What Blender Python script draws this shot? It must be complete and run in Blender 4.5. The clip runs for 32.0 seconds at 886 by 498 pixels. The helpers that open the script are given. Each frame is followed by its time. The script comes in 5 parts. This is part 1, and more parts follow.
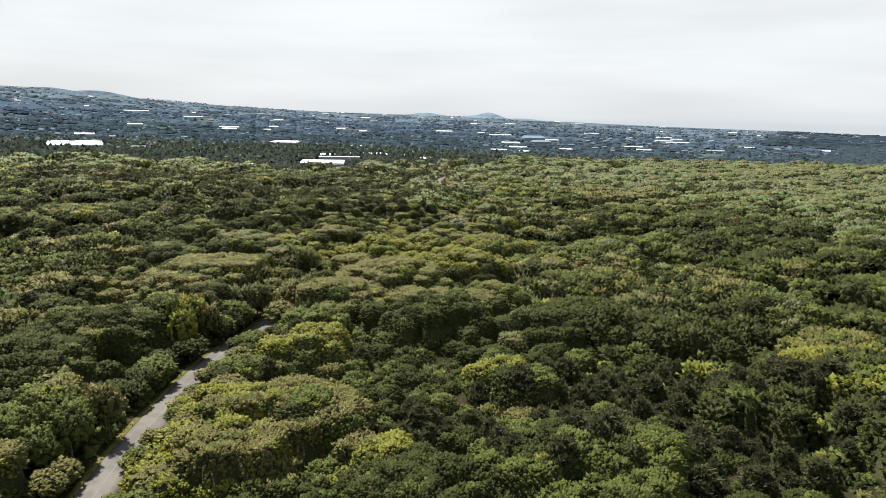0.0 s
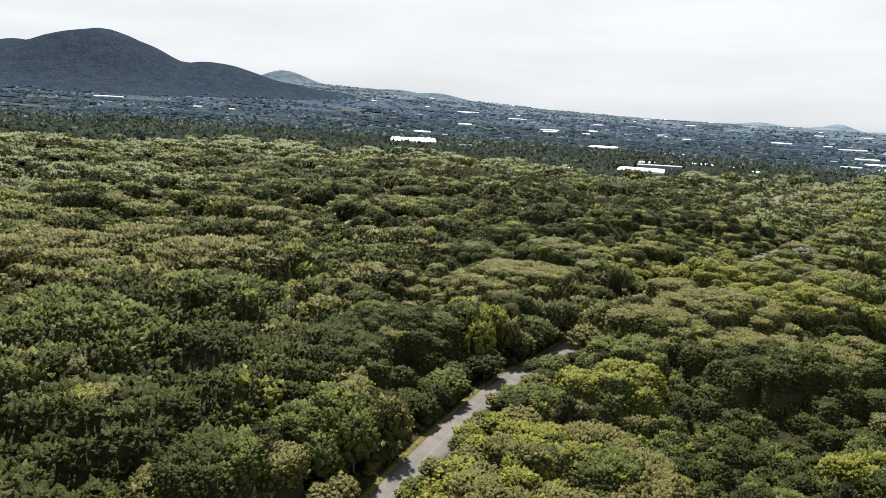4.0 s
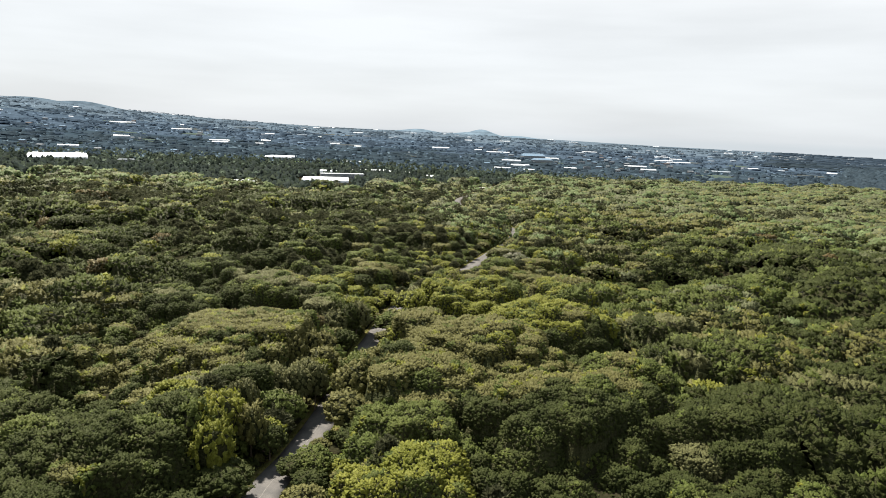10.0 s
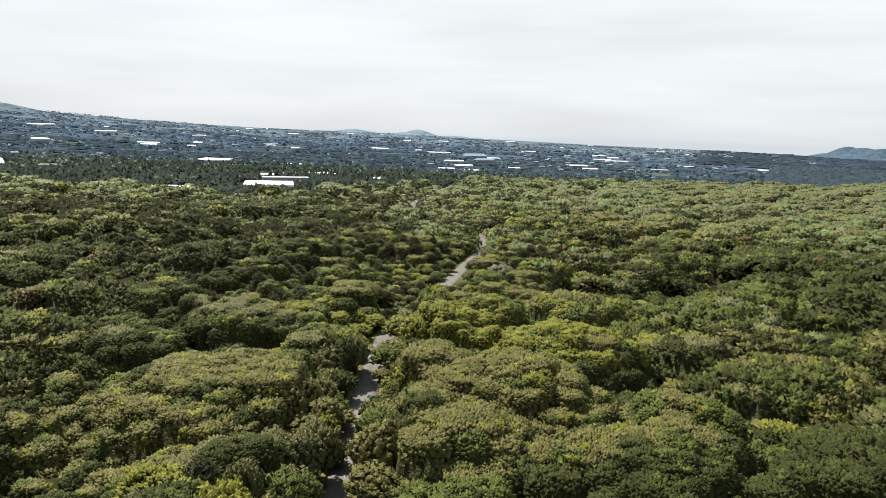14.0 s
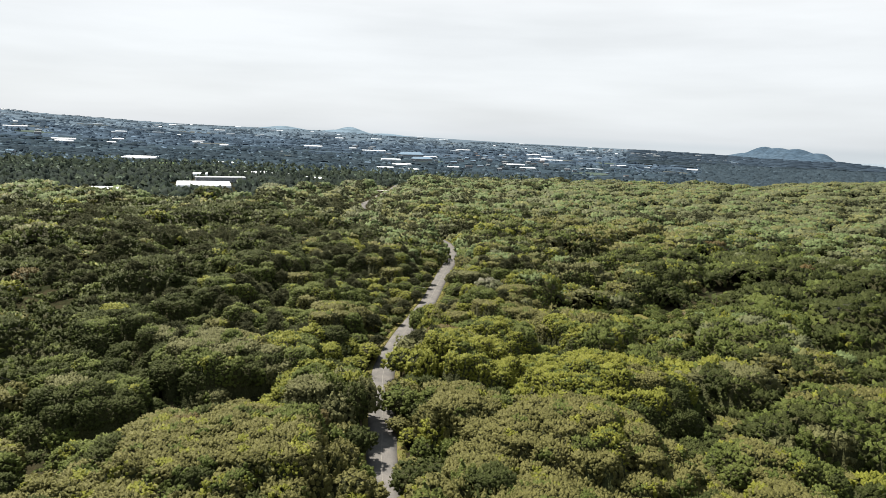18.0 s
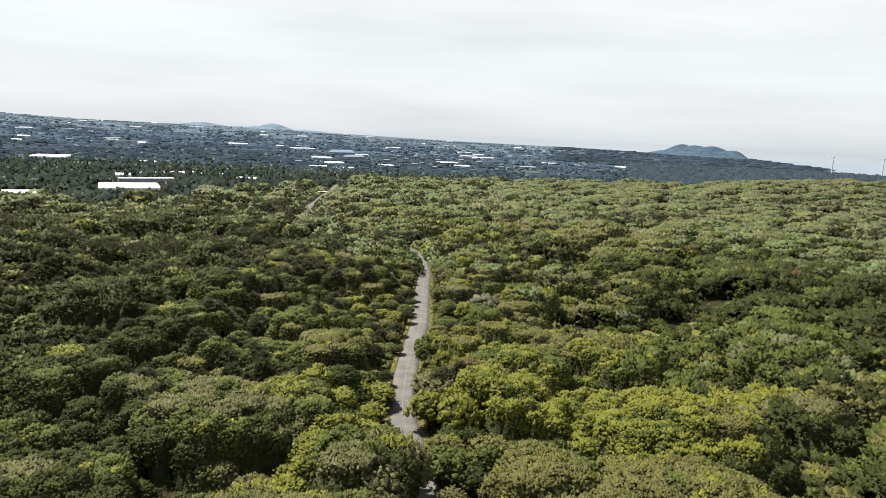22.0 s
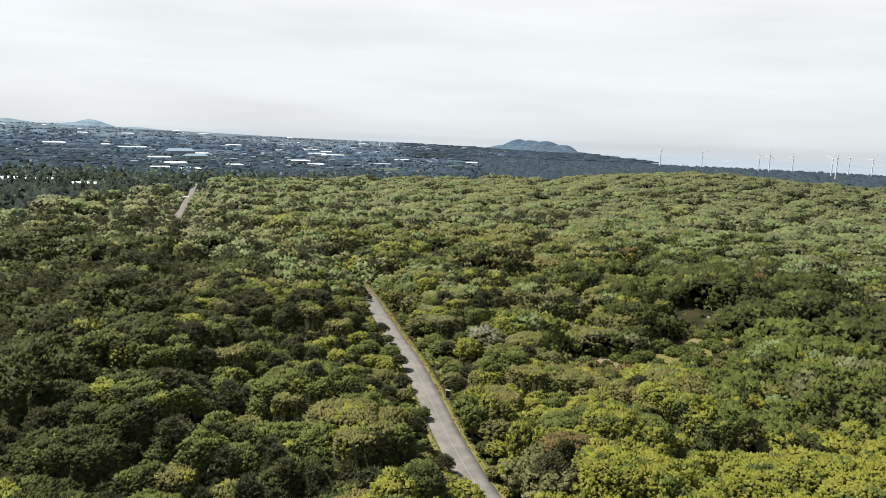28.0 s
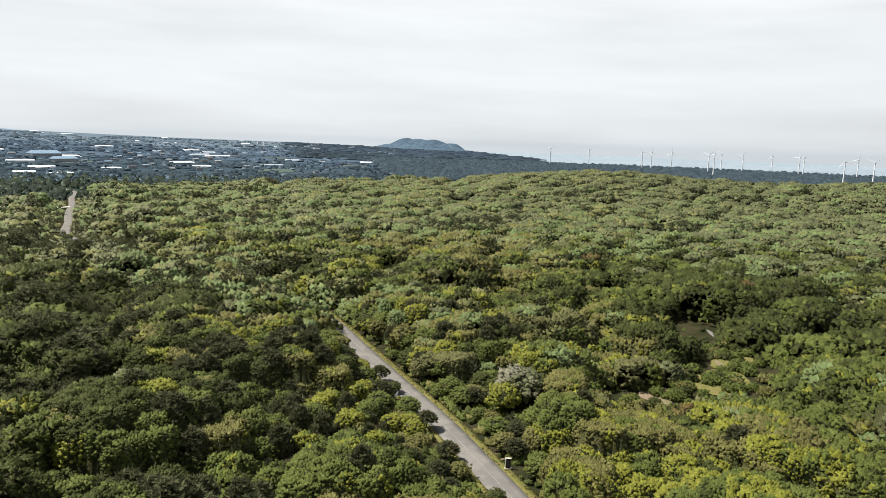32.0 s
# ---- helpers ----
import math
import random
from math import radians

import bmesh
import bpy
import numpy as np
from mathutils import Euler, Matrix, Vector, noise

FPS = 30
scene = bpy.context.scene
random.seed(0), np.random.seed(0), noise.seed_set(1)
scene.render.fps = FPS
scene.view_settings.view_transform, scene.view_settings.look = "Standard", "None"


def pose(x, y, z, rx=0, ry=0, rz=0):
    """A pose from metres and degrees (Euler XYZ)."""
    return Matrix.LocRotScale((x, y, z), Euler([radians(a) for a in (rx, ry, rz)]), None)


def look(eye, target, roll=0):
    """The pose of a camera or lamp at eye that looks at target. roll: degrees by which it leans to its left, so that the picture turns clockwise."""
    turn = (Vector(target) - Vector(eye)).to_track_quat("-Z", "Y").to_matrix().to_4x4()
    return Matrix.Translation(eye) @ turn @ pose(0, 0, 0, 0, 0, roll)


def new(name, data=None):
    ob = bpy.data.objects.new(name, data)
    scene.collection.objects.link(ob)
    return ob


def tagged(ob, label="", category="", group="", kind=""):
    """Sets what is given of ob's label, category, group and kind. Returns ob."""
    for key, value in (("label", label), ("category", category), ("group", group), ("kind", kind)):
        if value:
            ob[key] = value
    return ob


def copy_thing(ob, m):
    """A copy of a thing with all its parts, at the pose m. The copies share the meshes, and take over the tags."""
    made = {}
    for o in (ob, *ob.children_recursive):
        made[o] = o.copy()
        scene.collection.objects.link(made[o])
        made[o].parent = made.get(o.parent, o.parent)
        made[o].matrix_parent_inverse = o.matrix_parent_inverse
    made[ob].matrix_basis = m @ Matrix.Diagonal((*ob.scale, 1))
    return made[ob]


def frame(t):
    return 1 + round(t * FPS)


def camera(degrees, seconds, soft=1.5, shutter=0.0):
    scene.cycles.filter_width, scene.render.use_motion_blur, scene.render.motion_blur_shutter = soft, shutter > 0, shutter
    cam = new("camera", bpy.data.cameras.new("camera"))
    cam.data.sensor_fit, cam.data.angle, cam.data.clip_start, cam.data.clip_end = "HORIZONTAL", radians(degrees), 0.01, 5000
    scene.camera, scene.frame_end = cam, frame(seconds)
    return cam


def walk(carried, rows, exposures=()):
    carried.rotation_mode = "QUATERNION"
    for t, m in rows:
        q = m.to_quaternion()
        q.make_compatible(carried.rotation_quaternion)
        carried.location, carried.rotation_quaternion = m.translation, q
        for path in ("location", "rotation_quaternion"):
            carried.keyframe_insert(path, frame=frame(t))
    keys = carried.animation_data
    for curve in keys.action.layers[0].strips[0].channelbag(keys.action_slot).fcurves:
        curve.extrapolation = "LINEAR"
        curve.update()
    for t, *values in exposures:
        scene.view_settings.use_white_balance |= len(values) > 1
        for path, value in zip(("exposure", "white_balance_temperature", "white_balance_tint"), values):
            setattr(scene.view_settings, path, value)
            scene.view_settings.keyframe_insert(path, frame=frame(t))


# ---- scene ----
# A drone's flight along a narrow road through evergreen woods, towards a plain with glasshouses, far cones of hills and the sea.
cam = camera(64.9, 32.0, soft=0.72, shutter=0.15)
PATH = [
    (0, look((2.55, -14.73, 61.29), (34.32, 178.91, 22.70), 1.23)),
    (0.5, look((2.61, -11.09, 61.19), (24.53, 183.87, 22.46), 1.41)),
    (1, look((2.44, -7.44, 61.02), (7.76, 188.65, 22.20), 1.69)),
    (1.5, look((2.04, -3.79, 60.79), (-0.40, 192.36, 21.98), 1.90)),
    (2, look((1.43, -0.18, 60.51), (-1.28, 196.03, 22.02), 1.92)),
    (2.5, look((0.65, 3.37, 60.22), (-2.15, 199.62, 21.87), 2.00)),
    (3, look((-0.25, 6.89, 59.94), (-3.06, 203.16, 21.70), 2.11)),
    (3.5, look((-1.24, 10.37, 59.69), (-14.17, 206.12, 20.83), 2.13)),
    (4, look((-2.31, 13.84, 59.49), (-55.73, 202.37, 19.46), 2.70)),
    (4.5, look((-3.46, 17.28, 59.33), (-21.95, 212.79, 21.29), 3.21)),
    (6.5, look((-8.89, 31.27, 59.20), (26.73, 225.07, 24.62), 2.71)),
    (7, look((-10.51, 35.09, 59.20), (24.63, 228.97, 24.62), 2.57)),
    (7.5, look((-12.21, 39.04, 59.19), (22.58, 232.98, 24.69), 2.44)),
    (8, look((-14.00, 43.10, 59.20), (20.46, 237.10, 24.74), 2.32)),
    (8.5, look((-15.87, 47.28, 59.22), (18.30, 241.34, 24.79), 2.22)),
    (9, look((-17.77, 51.56, 59.25), (16.15, 245.67, 24.89), 2.15)),
    (9.5, look((-19.65, 55.93, 59.29), (14.40, 250.04, 25.09), 2.11)),
    (10, look((-21.49, 60.38, 59.33), (14.47, 254.16, 25.33), 2.08)),
    (10.5, look((-23.26, 64.90, 59.38), (15.94, 258.06, 25.53), 2.08)),
    (11, look((-24.99, 69.48, 59.43), (16.70, 262.11, 25.66), 2.08)),
    (11.5, look((-26.68, 74.10, 59.46), (16.08, 266.49, 25.73), 2.07)),
    (12, look((-28.38, 78.76, 59.48), (15.13, 270.97, 25.77), 2.04)),
    (12.5, look((-30.12, 83.43, 59.49), (14.57, 275.38, 25.83), 1.97)),
    (13, look((-31.94, 88.12, 59.49), (15.18, 279.48, 25.91), 1.88)),
    (13.5, look((-33.87, 92.80, 59.48), (16.33, 283.39, 26.00), 1.79)),
    (14, look((-35.86, 97.49, 59.48), (17.87, 287.13, 26.08), 1.74)),
    (14.5, look((-37.84, 102.19, 59.49), (19.47, 290.78, 26.11), 1.74)),
    (15, look((-39.80, 106.91, 59.52), (20.51, 294.57, 26.13), 1.80)),
    (15.5, look((-41.70, 111.65, 59.57), (20.70, 298.61, 26.22), 1.78)),
    (17.5, look((-48.14, 130.71, 59.96), (22.84, 314.58, 26.62), 2.33)),
    (18, look((-49.59, 135.51, 60.05), (23.33, 318.63, 26.69), 2.20)),
    (18.5, look((-51.04, 140.36, 60.14), (24.10, 322.58, 26.79), 2.20)),
    (19, look((-52.49, 145.26, 60.24), (24.93, 326.53, 26.92), 2.19)),
    (19.5, look((-53.95, 150.23, 60.34), (25.86, 330.46, 27.04), 2.21)),
    (20, look((-55.48, 155.30, 60.44), (26.86, 334.37, 27.15), 2.27)),
    (20.5, look((-57.10, 160.46, 60.55), (27.81, 338.31, 27.25), 2.31)),
    (21, look((-58.84, 165.69, 60.65), (28.54, 342.32, 27.31), 2.31)),
    (21.5, look((-60.69, 170.99, 60.74), (29.21, 346.33, 27.37), 2.34)),
    (22, look((-62.62, 176.33, 60.82), (29.87, 350.31, 27.45), 2.37)),
    (22.5, look((-64.59, 181.73, 60.88), (30.53, 354.28, 27.53), 2.37)),
    (23, look((-66.55, 187.19, 60.91), (31.23, 358.26, 27.57), 2.31)),
    (23.5, look((-68.43, 192.76, 60.93), (32.59, 361.96, 27.61), 2.27)),
    (24, look((-70.18, 198.49, 60.93), (33.99, 365.79, 27.66), 2.25)),
    (24.5, look((-71.81, 204.37, 60.92), (35.39, 369.80, 27.67), 2.22)),
    (25, look((-73.35, 210.42, 60.90), (36.86, 373.89, 27.70), 2.19)),
    (25.5, look((-74.84, 216.61, 60.88), (38.47, 378.02, 27.64), 2.14)),
    (27.5, look((-80.48, 242.65, 60.74), (47.02, 393.28, 27.96), 2.18)),
    (28, look((-81.47, 249.44, 60.70), (49.10, 397.49, 27.89), 2.17)),
    (28.5, look((-82.21, 256.37, 60.67), (51.29, 401.82, 27.91), 2.16)),
    (29, look((-82.72, 263.42, 60.65), (53.68, 406.20, 27.96), 2.13)),
    (29.5, look((-83.01, 270.61, 60.63), (56.26, 410.62, 28.05), 2.12)),
    (30, look((-83.05, 277.94, 60.63), (59.01, 415.10, 28.18), 2.07)),
    (30.5, look((-82.85, 285.42, 60.64), (61.95, 419.65, 28.32), 1.99)),
    (31, look((-82.41, 293.05, 60.68), (65.19, 424.14, 28.51), 1.91)),
    (31.5, look((-81.75, 300.84, 60.75), (68.70, 428.57, 28.68), 1.88)),
    (32, look((-80.89, 308.80, 60.82), (72.47, 432.91, 28.78), 1.91)),
]
walk(cam, PATH)

# ---- light ----
SUN_AZ, SUN_EL = -25.0, 57.0     # degrees clockwise from +y, and above the horizon
sun_way = Vector((math.sin(radians(SUN_AZ)) * math.cos(radians(SUN_EL)), math.cos(radians(SUN_AZ)) * math.cos(radians(SUN_EL)), math.sin(radians(SUN_EL))))
lamp = bpy.data.lights.new("sun", "SUN")
lamp.energy, lamp.angle, lamp.color = 5.0, radians(2.5), (1.0, 0.94, 0.84)
sun = new("sun", lamp)
scene.view_settings.exposure = 1.31
sun.matrix_world = look(sun_way * 100, (0, 0, 0))

world = bpy.data.worlds.new("world")
scene.world = world
world.use_nodes = True
wn, wl = world.node_tree.nodes, world.node_tree.links
wn.clear()
w_out = wn.new("ShaderNodeOutputWorld")
w_bg = wn.new("ShaderNodeBackground")
w_sky = wn.new("ShaderNodeTexSky")
w_sky.sky_type, w_sky.sun_disc = "NISHITA", False
w_sky.sun_elevation, w_sky.sun_rotation = radians(SUN_EL), radians(SUN_AZ)
w_co = wn.new("ShaderNodeTexCoord")
w_sep = wn.new("ShaderNodeSeparateXYZ")
wl.new(w_co.outputs["Generated"], w_sep.inputs[0])
# a thin white veil of cloud, slightly bluer towards the horizon
w_veil = wn.new("ShaderNodeValToRGB")
w_veil.color_ramp.elements[0].position, w_veil.color_ramp.elements[0].color = 0.0, (0.67, 0.73, 0.78, 1)
w_veil.color_ramp.elements[1].position, w_veil.color_ramp.elements[1].color = 1.0, (0.44, 0.52, 0.58, 1)
for pos, col in ((0.0395, (0.67, 0.73, 0.78, 1)), (0.047, (0.75, 0.79, 0.83, 1)), (0.10, (0.825, 0.855, 0.885, 1)), (0.22, (0.89, 0.91, 0.92, 1)), (0.45, (0.70, 0.745, 0.78, 1))):
    e = w_veil.color_ramp.elements.new(pos)
    e.color = col
w_map = wn.new("ShaderNodeMapRange")
w_map.inputs["From Min"].default_value, w_map.inputs["From Max"].default_value = -0.05, 1.0
wl.new(w_sep.outputs["Z"], w_map.inputs["Value"])
wl.new(w_map.outputs[0], w_veil.inputs[0])
# drifting streaks of grey in the veil
w_div = wn.new("ShaderNodeVectorMath")
w_div.operation = "MULTIPLY"
w_div.inputs[1].default_value = (1.6, 1.6, 13.0)
wl.new(w_co.outputs["Generated"], w_div.inputs[0])
w_noise = wn.new("ShaderNodeTexNoise")
w_noise.inputs["Scale"].default_value, w_noise.inputs["Detail"].default_value = 1.7, 5.0
wl.new(w_div.outputs[0], w_noise.inputs["Vector"])
w_str = wn.new("ShaderNodeMapRange")
w_str.inputs["From Min"].default_value, w_str.inputs["From Max"].default_value = 0.35, 0.68
w_str.inputs["To Min"].default_value, w_str.inputs["To Max"].default_value = 1.05, 0.92
wl.new(w_noise.outputs["Fac"], w_str.inputs["Value"])
w_mul = wn.new("ShaderNodeVectorMath")
w_mul.operation = "SCALE"
wl.new(w_veil.outputs[0], w_mul.inputs[0])
wl.new(w_str.outputs[0], w_mul.inputs["Scale"])
# the veil glows more on the sun's side
w_dot = wn.new("ShaderNodeVectorMath")
w_dot.operation = "DOT_PRODUCT"
w_dot.inputs[1].default_value = sun_way
wl.new(w_co.outputs["Generated"], w_dot.inputs[0])
w_side = wn.new("ShaderNodeMapRange")
w_side.interpolation_type = "SMOOTHSTEP"
w_side.inputs["From Min"].default_value, w_side.inputs["From Max"].default_value = -1.0, 0.1
w_side.inputs["To Min"].default_value, w_side.inputs["To Max"].default_value = 0.4, 1.0
wl.new(w_dot.outputs["Value"], w_side.inputs["Value"])
w_glow = wn.new("ShaderNodeVectorMath")
w_glow.operation = "SCALE"
wl.new(w_mul.outputs[0], w_glow.inputs[0])
wl.new(w_side.outputs[0], w_glow.inputs["Scale"])
w_skys = wn.new("ShaderNodeVectorMath")
w_skys.operation = "SCALE"
w_skys.inputs["Scale"].default_value = 0.012
wl.new(w_sky.outputs[0], w_skys.inputs[0])
w_add = wn.new("ShaderNodeVectorMath")
wl.new(w_glow.outputs[0], w_add.inputs[0])
wl.new(w_skys.outputs[0], w_add.inputs[1])
wl.new(w_add.outputs[0], w_bg.inputs[0])
w_bg.inputs[1].default_value = 0.392
wl.new(w_bg.outputs[0], w_out.inputs[0])


# ---- materials ----
def material(name, colour, second=None, rough=0.8, scale=1.0, fine=None, bump=0.0, bump_scale=8.0, through_light=0.0, island=0.0, spec=0.0, mid=(0.4, 0.6), object_space=False, tufts=0.0, tuft_depth=0.4, tint=(1.0, 1.0, 1.0)):
    """A two-scale mottled surface: colour and second mixed by noise of that scale per metre, then lightened and darkened by fine noise."""
    m = bpy.data.materials.new(name)
    m.use_nodes = True
    n, l = m.node_tree.nodes, m.node_tree.links
    p = n["Principled BSDF"]
    p.inputs["Roughness"].default_value, p.inputs["Specular IOR Level"].default_value = rough, spec
    p.inputs["Specular Tint"].default_value = (*tint, 1)
    co = n.new("ShaderNodeTexCoord") if object_space else n.new("ShaderNodeNewGeometry")
    where = co.outputs["Object"] if object_space else co.outputs["Position"]
    a = n.new("ShaderNodeTexNoise")
    a.inputs["Scale"].default_value, a.inputs["Detail"].default_value = scale, 4.0
    l.new(where, a.inputs["Vector"])
    r = n.new("ShaderNodeMapRange")
    r.inputs["From Min"].default_value, r.inputs["From Max"].default_value = mid
    l.new(a.outputs["Fac"], r.inputs["Value"])
    mix = n.new("ShaderNodeMix")
    mix.data_type = "RGBA"
    mix.inputs["A"].default_value, mix.inputs["B"].default_value = (*colour, 1), (*(second or colour), 1)
    l.new(r.outputs[0], mix.inputs["Factor"])
    last = mix.outputs["Result"]
    b = n.new("ShaderNodeTexNoise")
    b.inputs["Scale"].default_value, b.inputs["Detail"].default_value = fine or scale * 9, 3.0
    l.new(where, b.inputs["Vector"])
    v = n.new("ShaderNodeMapRange")
    v.inputs["From Min"].default_value, v.inputs["From Max"].default_value = 0.3, 0.7
    v.inputs["To Min"].default_value, v.inputs["To Max"].default_value = 0.72, 1.28
    l.new(b.outputs["Fac"], v.inputs["Value"])
    factor = v.outputs[0]
    if island:
        g = n.new("ShaderNodeNewGeometry")
        i = n.new("ShaderNodeMapRange")
        i.inputs["To Min"].default_value, i.inputs["To Max"].default_value = 1 - island, 1 + island
        l.new(g.outputs["Random Per Island"], i.inputs["Value"])
        t = n.new("ShaderNodeMath")
        t.operation = "MULTIPLY"
        l.new(factor, t.inputs[0])
        l.new(i.outputs[0], t.inputs[1])
        factor = t.outputs[0]
    s = n.new("ShaderNodeVectorMath")
    s.operation = "SCALE"
    l.new(last, s.inputs[0])
    l.new(factor, s.inputs["Scale"])
    l.new(s.outputs[0], p.inputs["Base Color"])
    if bump:
        c = n.new("ShaderNodeTexNoise")
        c.inputs["Scale"].default_value, c.inputs["Detail"].default_value = bump_scale, 3.0
        l.new(where, c.inputs["Vector"])
        h = n.new("ShaderNodeBump")
        h.inputs["Strength"].default_value, h.inputs["Distance"].default_value = 1.0, bump
        l.new(c.outputs["Fac"], h.inputs["Height"])
        if tufts:
            k = n.new("ShaderNodeTexVoronoi")
            k.inputs["Scale"].default_value = tufts
            l.new(where, k.inputs["Vector"])
            round_off = n.new("ShaderNodeMath")
            round_off.operation, round_off.inputs[0].default_value = "SUBTRACT", 1.0
            l.new(k.outputs["Distance"], round_off.inputs[1])
            big = n.new("ShaderNodeBump")
            big.inputs["Strength"].default_value, big.inputs["Distance"].default_value = 1.0, tuft_depth
            l.new(round_off.outputs[0], big.inputs["Height"])
            l.new(big.outputs[0], h.inputs["Normal"])
        l.new(h.outputs[0], p.inputs["Normal"])
    if through_light:
        tr = n.new("ShaderNodeBsdfTranslucent")
        l.new(s.outputs[0], tr.inputs["Color"])
        ms = n.new("ShaderNodeMixShader")
        ms.inputs[0].default_value = through_light
        out = n["Material Output"]
        l.new(p.outputs[0], ms.inputs[1])
        l.new(tr.outputs[0], ms.inputs[2])
        l.new(ms.outputs[0], out.inputs[0])
    return m


def leafy(name, colour, second, island=0.2, through_light=0.38, spec=0.2):
    return material(name, colour, second, rough=0.5, scale=0.11, fine=3.2, bump=0.16, bump_scale=4.0, tufts=2.1, tuft_depth=0.22, island=island, through_light=through_light, spec=spec, mid=(0.38, 0.62), tint=(1.0, 0.98, 0.42))


# the high default translucency lifts dark sides of far foliage, in place of haze
def far_leafy(name, colour, second, island=0.08, through_light=0.72, bump=0.0):
    return material(name, colour, second, rough=0.6, scale=0.03, fine=0.25, bump=bump, bump_scale=0.7, island=island, through_light=through_light, spec=0.15 if bump else 0.0, tint=(1.0, 0.98, 0.5), mid=(0.38, 0.62))


LEAF = [
    leafy("olive_leaves", (0.106, 0.103, 0.035), (0.125, 0.119, 0.042)),
    leafy("fresh_leaves", (0.142, 0.153, 0.024), (0.166, 0.172, 0.029)),
    leafy("green_leaves", (0.074, 0.096, 0.025), (0.092, 0.110, 0.030), spec=0.12),
    leafy("dark_leaves", (0.040, 0.050, 0.017), (0.052, 0.062, 0.021), spec=0.07),
    leafy("grey_green_leaves", (0.100, 0.102, 0.044), (0.116, 0.117, 0.051)),
    leafy("russet_leaves", (0.105, 0.072, 0.030), (0.092, 0.074, 0.030)),
    leafy("pine_needles", (0.064, 0.069, 0.036), (0.082, 0.085, 0.046), spec=0.08),
    leafy("pale_blossom", (0.17, 0.165, 0.125), (0.115, 0.125, 0.065)),
    # leaves of the plain, haze put into their colour: bluer and paler farther out
    far_leafy("hazed_far_leaves", (0.062, 0.082, 0.064), (0.088, 0.108, 0.078)),
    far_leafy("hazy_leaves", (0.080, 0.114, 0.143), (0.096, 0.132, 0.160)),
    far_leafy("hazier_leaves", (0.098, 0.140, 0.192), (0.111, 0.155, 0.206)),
    # near-black inside of the crowns: shade put into the colour
    leafy("inner_shade", (0.024, 0.028, 0.012), (0.034, 0.034, 0.016), through_light=0.0, spec=0.04),
    far_leafy("haziest_leaves", (0.130, 0.174, 0.218), (0.144, 0.190, 0.232)),
    # olive, green and dark leaves again, with haze put into the colour
    far_leafy("hazed_olive_leaves", (0.122, 0.126, 0.051), (0.142, 0.145, 0.059), island=0.18, through_light=0.42, bump=0.4),
    far_leafy("hazed_green_leaves", (0.100, 0.136, 0.056), (0.117, 0.150, 0.063), island=0.18, through_light=0.42, bump=0.4),
    far_leafy("hazed_dark_leaves", (0.058, 0.066, 0.032), (0.072, 0.079, 0.039), island=0.15, through_light=0.2, bump=0.4),
    far_leafy("hazed_plain_conifers", (0.036, 0.047, 0.042), (0.048, 0.059, 0.051), island=0.1, through_light=0.5),
]
OLIVE, FRESH, GREEN, DARK, GREYISH, RUSSET, PINE, PALE, FAR, HAZY, HAZIER, INNER, HAZIEST, FAR_OLIVE, FAR_GREEN, FAR_DARK, CONIFER = range(17)
M_BARK = material("bark", (0.10, 0.075, 0.055), (0.16, 0.13, 0.10), scale=3.0, bump=0.02, bump_scale=20)
# forest floor, its colour darkened to paint the shade under the trees
M_SHADED_FLOOR = material("shaded_forest_floor", (0.016, 0.018, 0.009), (0.030, 0.026, 0.015), scale=0.15, fine=1.5, bump=0.15, bump_scale=3)
M_ROAD = material("asphalt", (0.100, 0.096, 0.092), (0.128, 0.120, 0.112), rough=0.9, scale=0.25, fine=14, bump=0.004, bump_scale=60)
M_LINE = material("road_paint", (0.20, 0.19, 0.17), (0.15, 0.145, 0.135), rough=0.7, scale=1.5)
M_VERGE = material("verge_grass", (0.082, 0.086, 0.026), (0.112, 0.096, 0.040), scale=0.6, fine=6, bump=0.06, bump_scale=9)
M_BLADES = leafy("grass_blades", (0.085, 0.100, 0.020), (0.135, 0.12, 0.04))
M_EARTH = material("bare_earth", (0.135, 0.105, 0.074), (0.105, 0.092, 0.052), scale=0.12, fine=2, bump=0.05, bump_scale=4)
# ground of the plain, haze painted into the colour ring by ring
M_HAZED_PLAIN = [material("hazed_plain_" + n, c, d, scale=0.006, fine=0.05, mid=(0.35, 0.65)) for n, c, d in (
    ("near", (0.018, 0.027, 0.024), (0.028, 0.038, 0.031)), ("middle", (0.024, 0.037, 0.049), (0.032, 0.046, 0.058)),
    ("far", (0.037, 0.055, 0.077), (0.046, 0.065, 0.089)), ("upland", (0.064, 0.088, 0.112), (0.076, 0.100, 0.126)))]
# the hills' blue cast is haze put into the base colour
M_HILL = material("hazed_wooded_hill", (0.018, 0.027, 0.041), (0.023, 0.033, 0.047), scale=0.02, fine=0.09, bump=3.0, bump_scale=0.05)
M_UPHILL = material("hazed_upland_hill", (0.066, 0.092, 0.118), (0.076, 0.103, 0.130), scale=0.004, fine=0.02)
M_FARHILL = material("hazed_distant_hill", (0.096, 0.134, 0.172), (0.105, 0.144, 0.180), scale=0.004, fine=0.02)
M_SEA = material("sea", (0.11, 0.15, 0.185), (0.13, 0.17, 0.205), rough=0.35, scale=0.003, fine=0.03, spec=0.4)
M_FIELD = material("meadow", (0.075, 0.105, 0.045), (0.10, 0.12, 0.06), scale=0.03, fine=0.3)
# colours of the farther fields, greyed and blued to paint haze
M_GRASSY = material("hazy_field", (0.046, 0.064, 0.056), (0.060, 0.076, 0.062), scale=0.03, fine=0.3)
